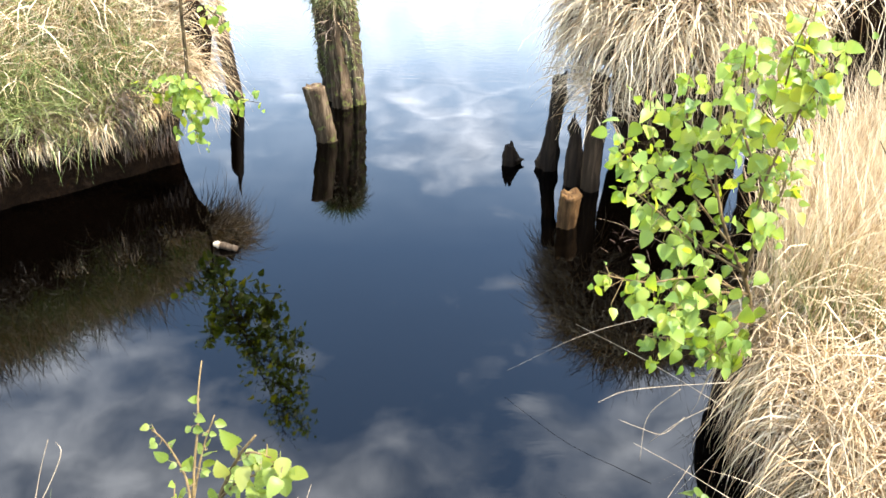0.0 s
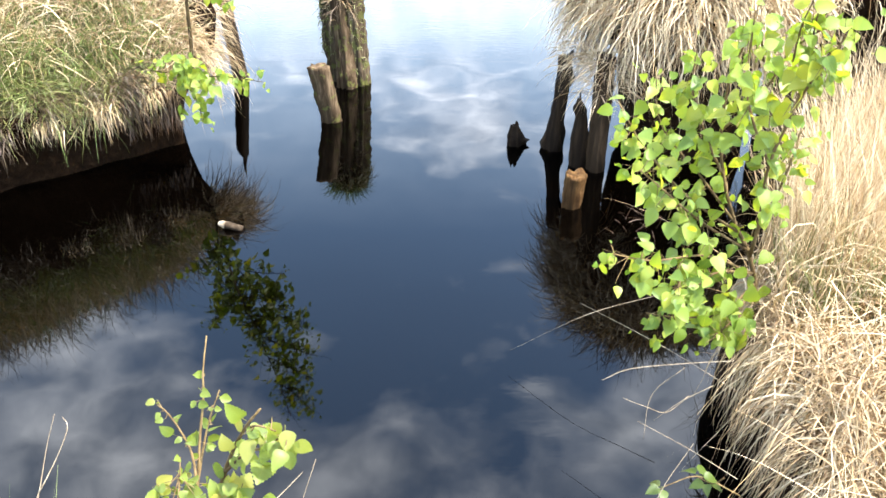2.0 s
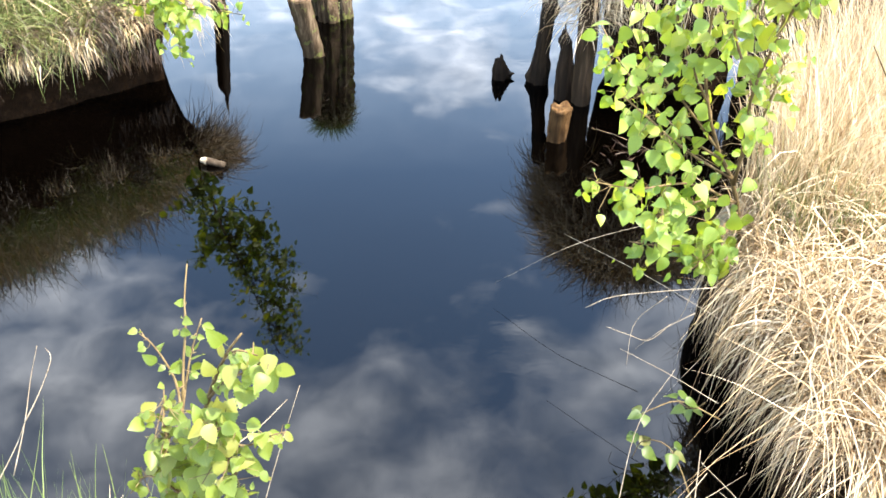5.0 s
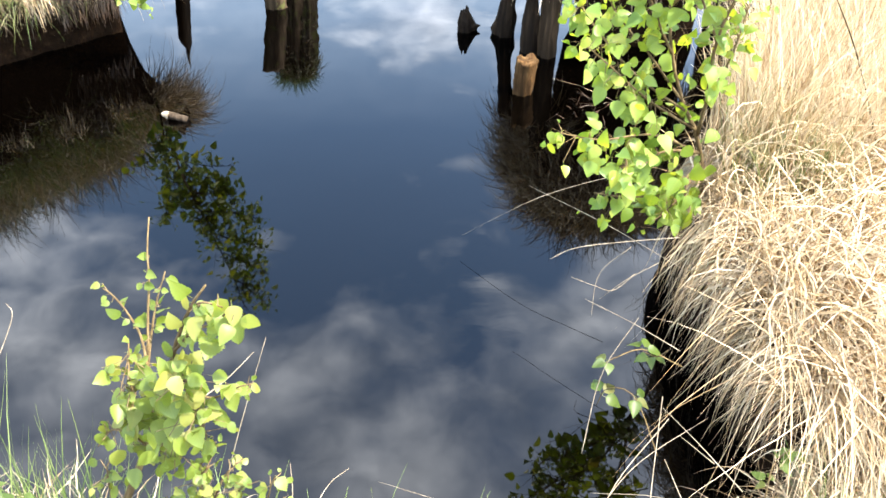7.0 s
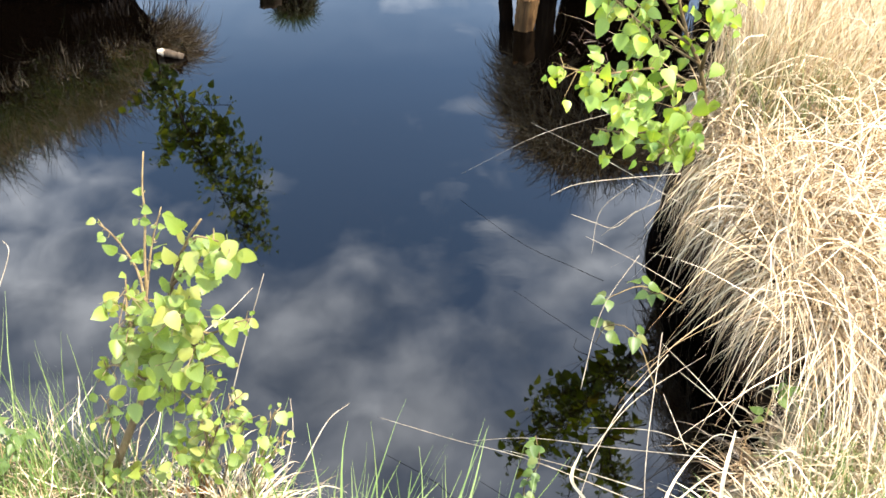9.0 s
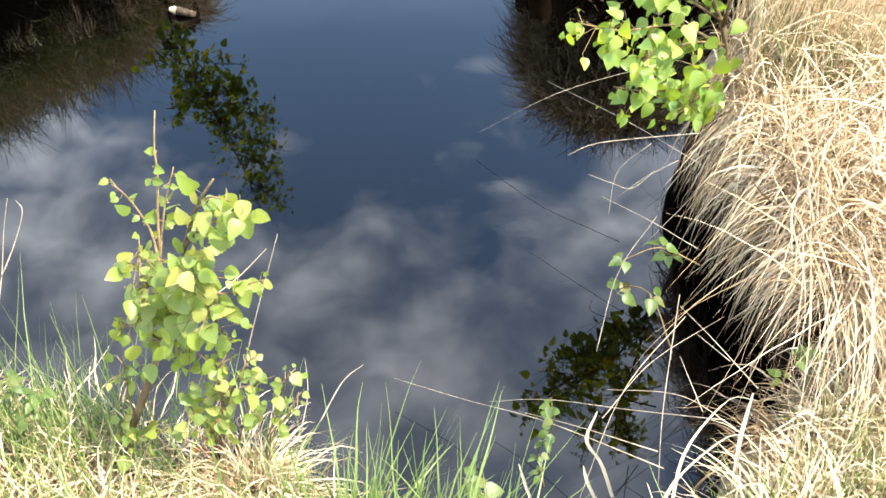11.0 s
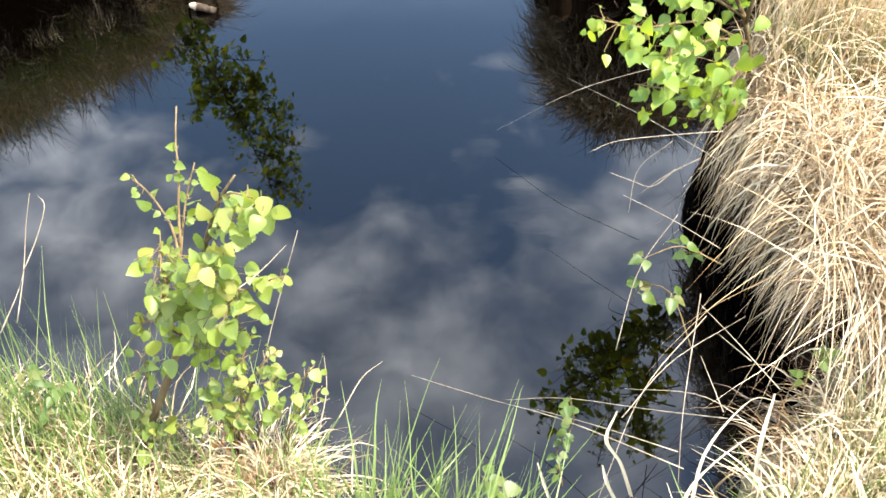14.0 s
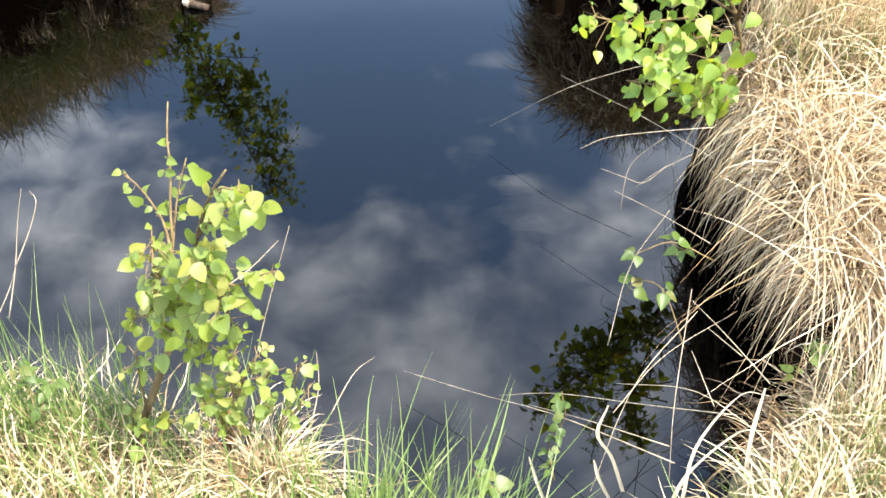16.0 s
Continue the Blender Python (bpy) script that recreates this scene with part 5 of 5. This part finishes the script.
dry_stem([(-0.644, 0.95, 0.414), (-0.617, 0.98, 0.46), (-0.596, 1.0, 0.507), (-0.611, 1.02, 0.512)], 0.0011, 0.0005, TWIG, "thin pale stalk standing in the grass")
dry_stem([(-0.698, 0.9, 0.32), (-0.673, 0.95, 0.36), (-0.658, 0.97, 0.392)], 0.0011, 0.0005, TWIG, "thin pale stalk standing in the grass")
dry_stem([(-0.295, 0.78, 0.216), (-0.239, 0.84, 0.401), (-0.188, 0.9, 0.548)], 0.0011, 0.0005, TWIG, "thin pale stalk standing in the grass")
dry_stem([(-0.293, 0.86, 0.457), (-0.255, 0.9, 0.462), (-0.221, 0.95, 0.467)], 0.0011, 0.0005, TWIG, "thin pale stalk standing in the grass")
dry_stem([(-0.176, 0.76, 0.245), (-0.163, 0.8, 0.295), (-0.169, 0.85, 0.317)], 0.0011, 0.0005, TWIG, "thin pale stalk standing in the grass")
dry_stem([(-0.142, 0.76, 0.277), (-0.109, 0.82, 0.297), (-0.078, 0.86, 0.287)], 0.0011, 0.0005, TWIG, "thin pale stalk standing in the grass")

dry_stem([(1.141, 1.65, 0.313), (1.094, 1.68, 0.432), (1.039, 1.7, 0.549), (0.994, 1.72, 0.633), (0.95, 1.75, 0.708)], 0.0028, 0.0012, BARK_DARK, "dark reddish woody shoot standing in dry grass")


def broad_blade(points, width, label="broad bleached blade standing at the water's edge"):
    """A dead reed blade: a folded ribbon along a soft curve."""
    ob = thing("reed_blade", points[0])
    line = smooth_line([Vector(p) - Vector(points[0]) for p in points], 14)
    verts, faces = [], []
    for i, c in enumerate(line):
        d = Vector(line[min(i + 1, 13)] - line[max(i - 1, 0)]).normalized()
        side = d.cross(Vector((0.1, 1.0, 0.4))).normalized()
        w = width * 0.5 * (1.0 if i < 9 else 1.0 - 0.16 * (i - 9))
        dip = side.cross(d) * w * 0.5
        verts += [Vector(c) - side * w, Vector(c) + dip, Vector(c) + side * w]
        if i:
            a, b = 3 * (i - 1), 3 * i
            faces += [(a, a + 1, b + 1, b), (a + 1, a + 2, b + 2, b + 1)]
    mesh_object("blade", verts, faces, PALE, ob)
    return tagged(ob, label, "blade", "reed blades")


broad_blade([(0.334, 0.72, 0.09), (0.3, 0.72, 0.2), (0.268, 0.72, 0.27), (0.276, 0.725, 0.34)], 0.006)
broad_blade([(0.315, 0.70, 0.08), (0.285, 0.71, 0.15), (0.272, 0.72, 0.195)], 0.006)
broad_blade([(0.21, 0.68, 0.08), (0.185, 0.7, 0.15), (0.168, 0.72, 0.205)], 0.0055)
broad_blade([(0.43, 0.70, 0.08), (0.44, 0.74, 0.2), (0.5, 0.78, 0.28), (0.56, 0.8, 0.25)], 0.006)
broad_blade([(0.40, 0.68, 0.08), (0.42, 0.7, 0.18), (0.49, 0.73, 0.25), (0.54, 0.74, 0.24)], 0.007)
broad_blade([(0.54, 0.72, 0.08), (0.53, 0.75, 0.2), (0.535, 0.78, 0.3)], 0.007)


def bramble(points, leaves, size, seed, label):
    """A trailing shoot with leaves in threes."""
    b = Sapling("bramble_shoot", points[0], BRAMBLE, BARK, label, "bramble", seed)
    b.branch(points, 0.0016, 0.0008, 0, size)
    rng = b.rng
    line = smooth_line(points, 30)
    for k in range(leaves):
        p = Vector(line[int(29 * (k + 0.7) / leaves)]) - b.at
        turn = rng.uniform(0, 2 * math.pi)
        for fan in (-1.0, 0.0, 1.0):
            way = Vector((math.cos(turn + fan * 1.1), math.sin(turn + fan * 1.1), rng.uniform(-0.35, 0.1))).normalized()
            up = Vector((rng.normal(0, 0.25), rng.normal(-0.3, 0.25), 1.0))
            x = way.cross(up).normalized()
            s = size * rng.uniform(0.7, 1.1)
            ob = new("leaf", b.kinds[int(rng.integers(len(b.kinds)))])
            ob.parent = b.limb
            ob.matrix_basis = Matrix.Translation(p + way * s * 0.3) @ Matrix((x, way, x.cross(way))).transposed().to_4x4() @ Matrix.Scale(s, 4)


bramble([(0.5, 1.02, 0.09), (0.46, 1.1, 0.17), (0.42, 1.15, 0.14), (0.404, 1.15, 0.09)], 2, 0.035, 31, "trailing bramble shoot with green leaves over the water")
bramble([(0.56, 1.15, 0.2), (0.48, 1.16, 0.24), (0.425, 1.15, 0.23), (0.4, 1.15, 0.21)], 2, 0.032, 32, "trailing bramble shoot with green leaves over the water")
bramble([(0.225, 0.76, 0.06), (0.215, 0.8, 0.12), (0.235, 0.8, 0.19), (0.222, 0.8, 0.27)], 6, 0.021, 33, "trailing bramble shoot with green leaves over the water")
bramble([(0.122, 0.68, 0.167), (0.096, 0.7, 0.17), (0.078, 0.72, 0.171)], 2, 0.03, 34, "trailing bramble shoot with green leaves over the water")
bramble([(0.622, 0.84, 0.208), (0.655, 0.9, 0.221), (0.709, 0.94, 0.216)], 3, 0.028, 35, "trailing bramble shoot with green leaves over the water")
bramble([(-0.627, 0.8, 0.213), (-0.615, 0.83, 0.241), (-0.606, 0.85, 0.253)], 3, 0.024, 38, "low shoot with yellowish leaves in the near grass")
bramble([(-0.637, 0.8, 0.197), (-0.638, 0.83, 0.25), (-0.651, 0.85, 0.269), (-0.665, 0.86, 0.279)], 4, 0.024, 36, "trailing bramble shoot with green leaves over the water")
bramble([(0.544, 1.2, 0.193), (0.533, 1.22, 0.156), (0.509, 1.24, 0.152)], 1, 0.035, 37, "trailing bramble shoot with green leaves over the water")


def dead_leaf(at, size, turn):
    """A curled rust-brown leaf caught in the grass."""
    ob = new("dead_leaf", DEAD[turn % len(DEAD)])
    ob.matrix_basis = pose(*at, 25 + 20 * (turn % 3), 15, 70 * turn) @ Matrix.Scale(size, 4)
    return tagged(ob, "curled rust-brown dead leaf in the straw", "leaf", "dead leaves")


DEAD = leaf_kinds(leaf_material("dead_leaf", (0.112, 0.042, 0.014), (0.28, 0.119, 0.042), (0.35, 0.196, 0.084)), 3)
for k, (x, y, z) in enumerate(((-0.32, 0.78, 0.2), (-0.305, 0.765, 0.19), (-0.335, 0.77, 0.17), (0.87, 0.98, 0.32))):
    dead_leaf((x, y, z), 0.04, k)

xy = rng.normal(size=(22, 2)) * np.array((0.05, 0.03)) + np.array((0.62, 2.5))
v, f = blades(np.column_stack([xy, np.full(22, 0.004)]), np.column_stack([rng.normal(size=(22, 2)), np.full(22, 0.15)]), rng.uniform(0.03, 0.1, 22), 0.002, 0.1, 0.1, rng, 5)
tagged(grass_object("sunken_litter", v, f, ROOTS), "rusty dead stems at the water's surface", "plant litter", kind="stuff")


def driftwood(at):
    ob = thing("driftwood", at)
    bm = bmesh.new()
    tube(bm, [(-0.024, 0.004, 0.013), (-0.008, 0.002, 0.012), (0.012, -0.002, 0.008), (0.036, -0.004, 0.001)], 0.012, 0.011, 14, 18, 0.16, 5)
    part("stub", bm, DRIFT, ob)
    bm = bmesh.new()
    tube(bm, [(-0.042, 0.008, 0.016), (-0.035, 0.006, 0.016), (-0.021, 0.0035, 0.0128)], 0.007, 0.0126, 12, 8, 0.15, 7)
    part("bare_end", bm, TWIG, ob, "pale stripped end")
    return tagged(ob, "pale bit of wood floating on the black water", "driftwood")


driftwood((-0.705, 2.435, 0.0))
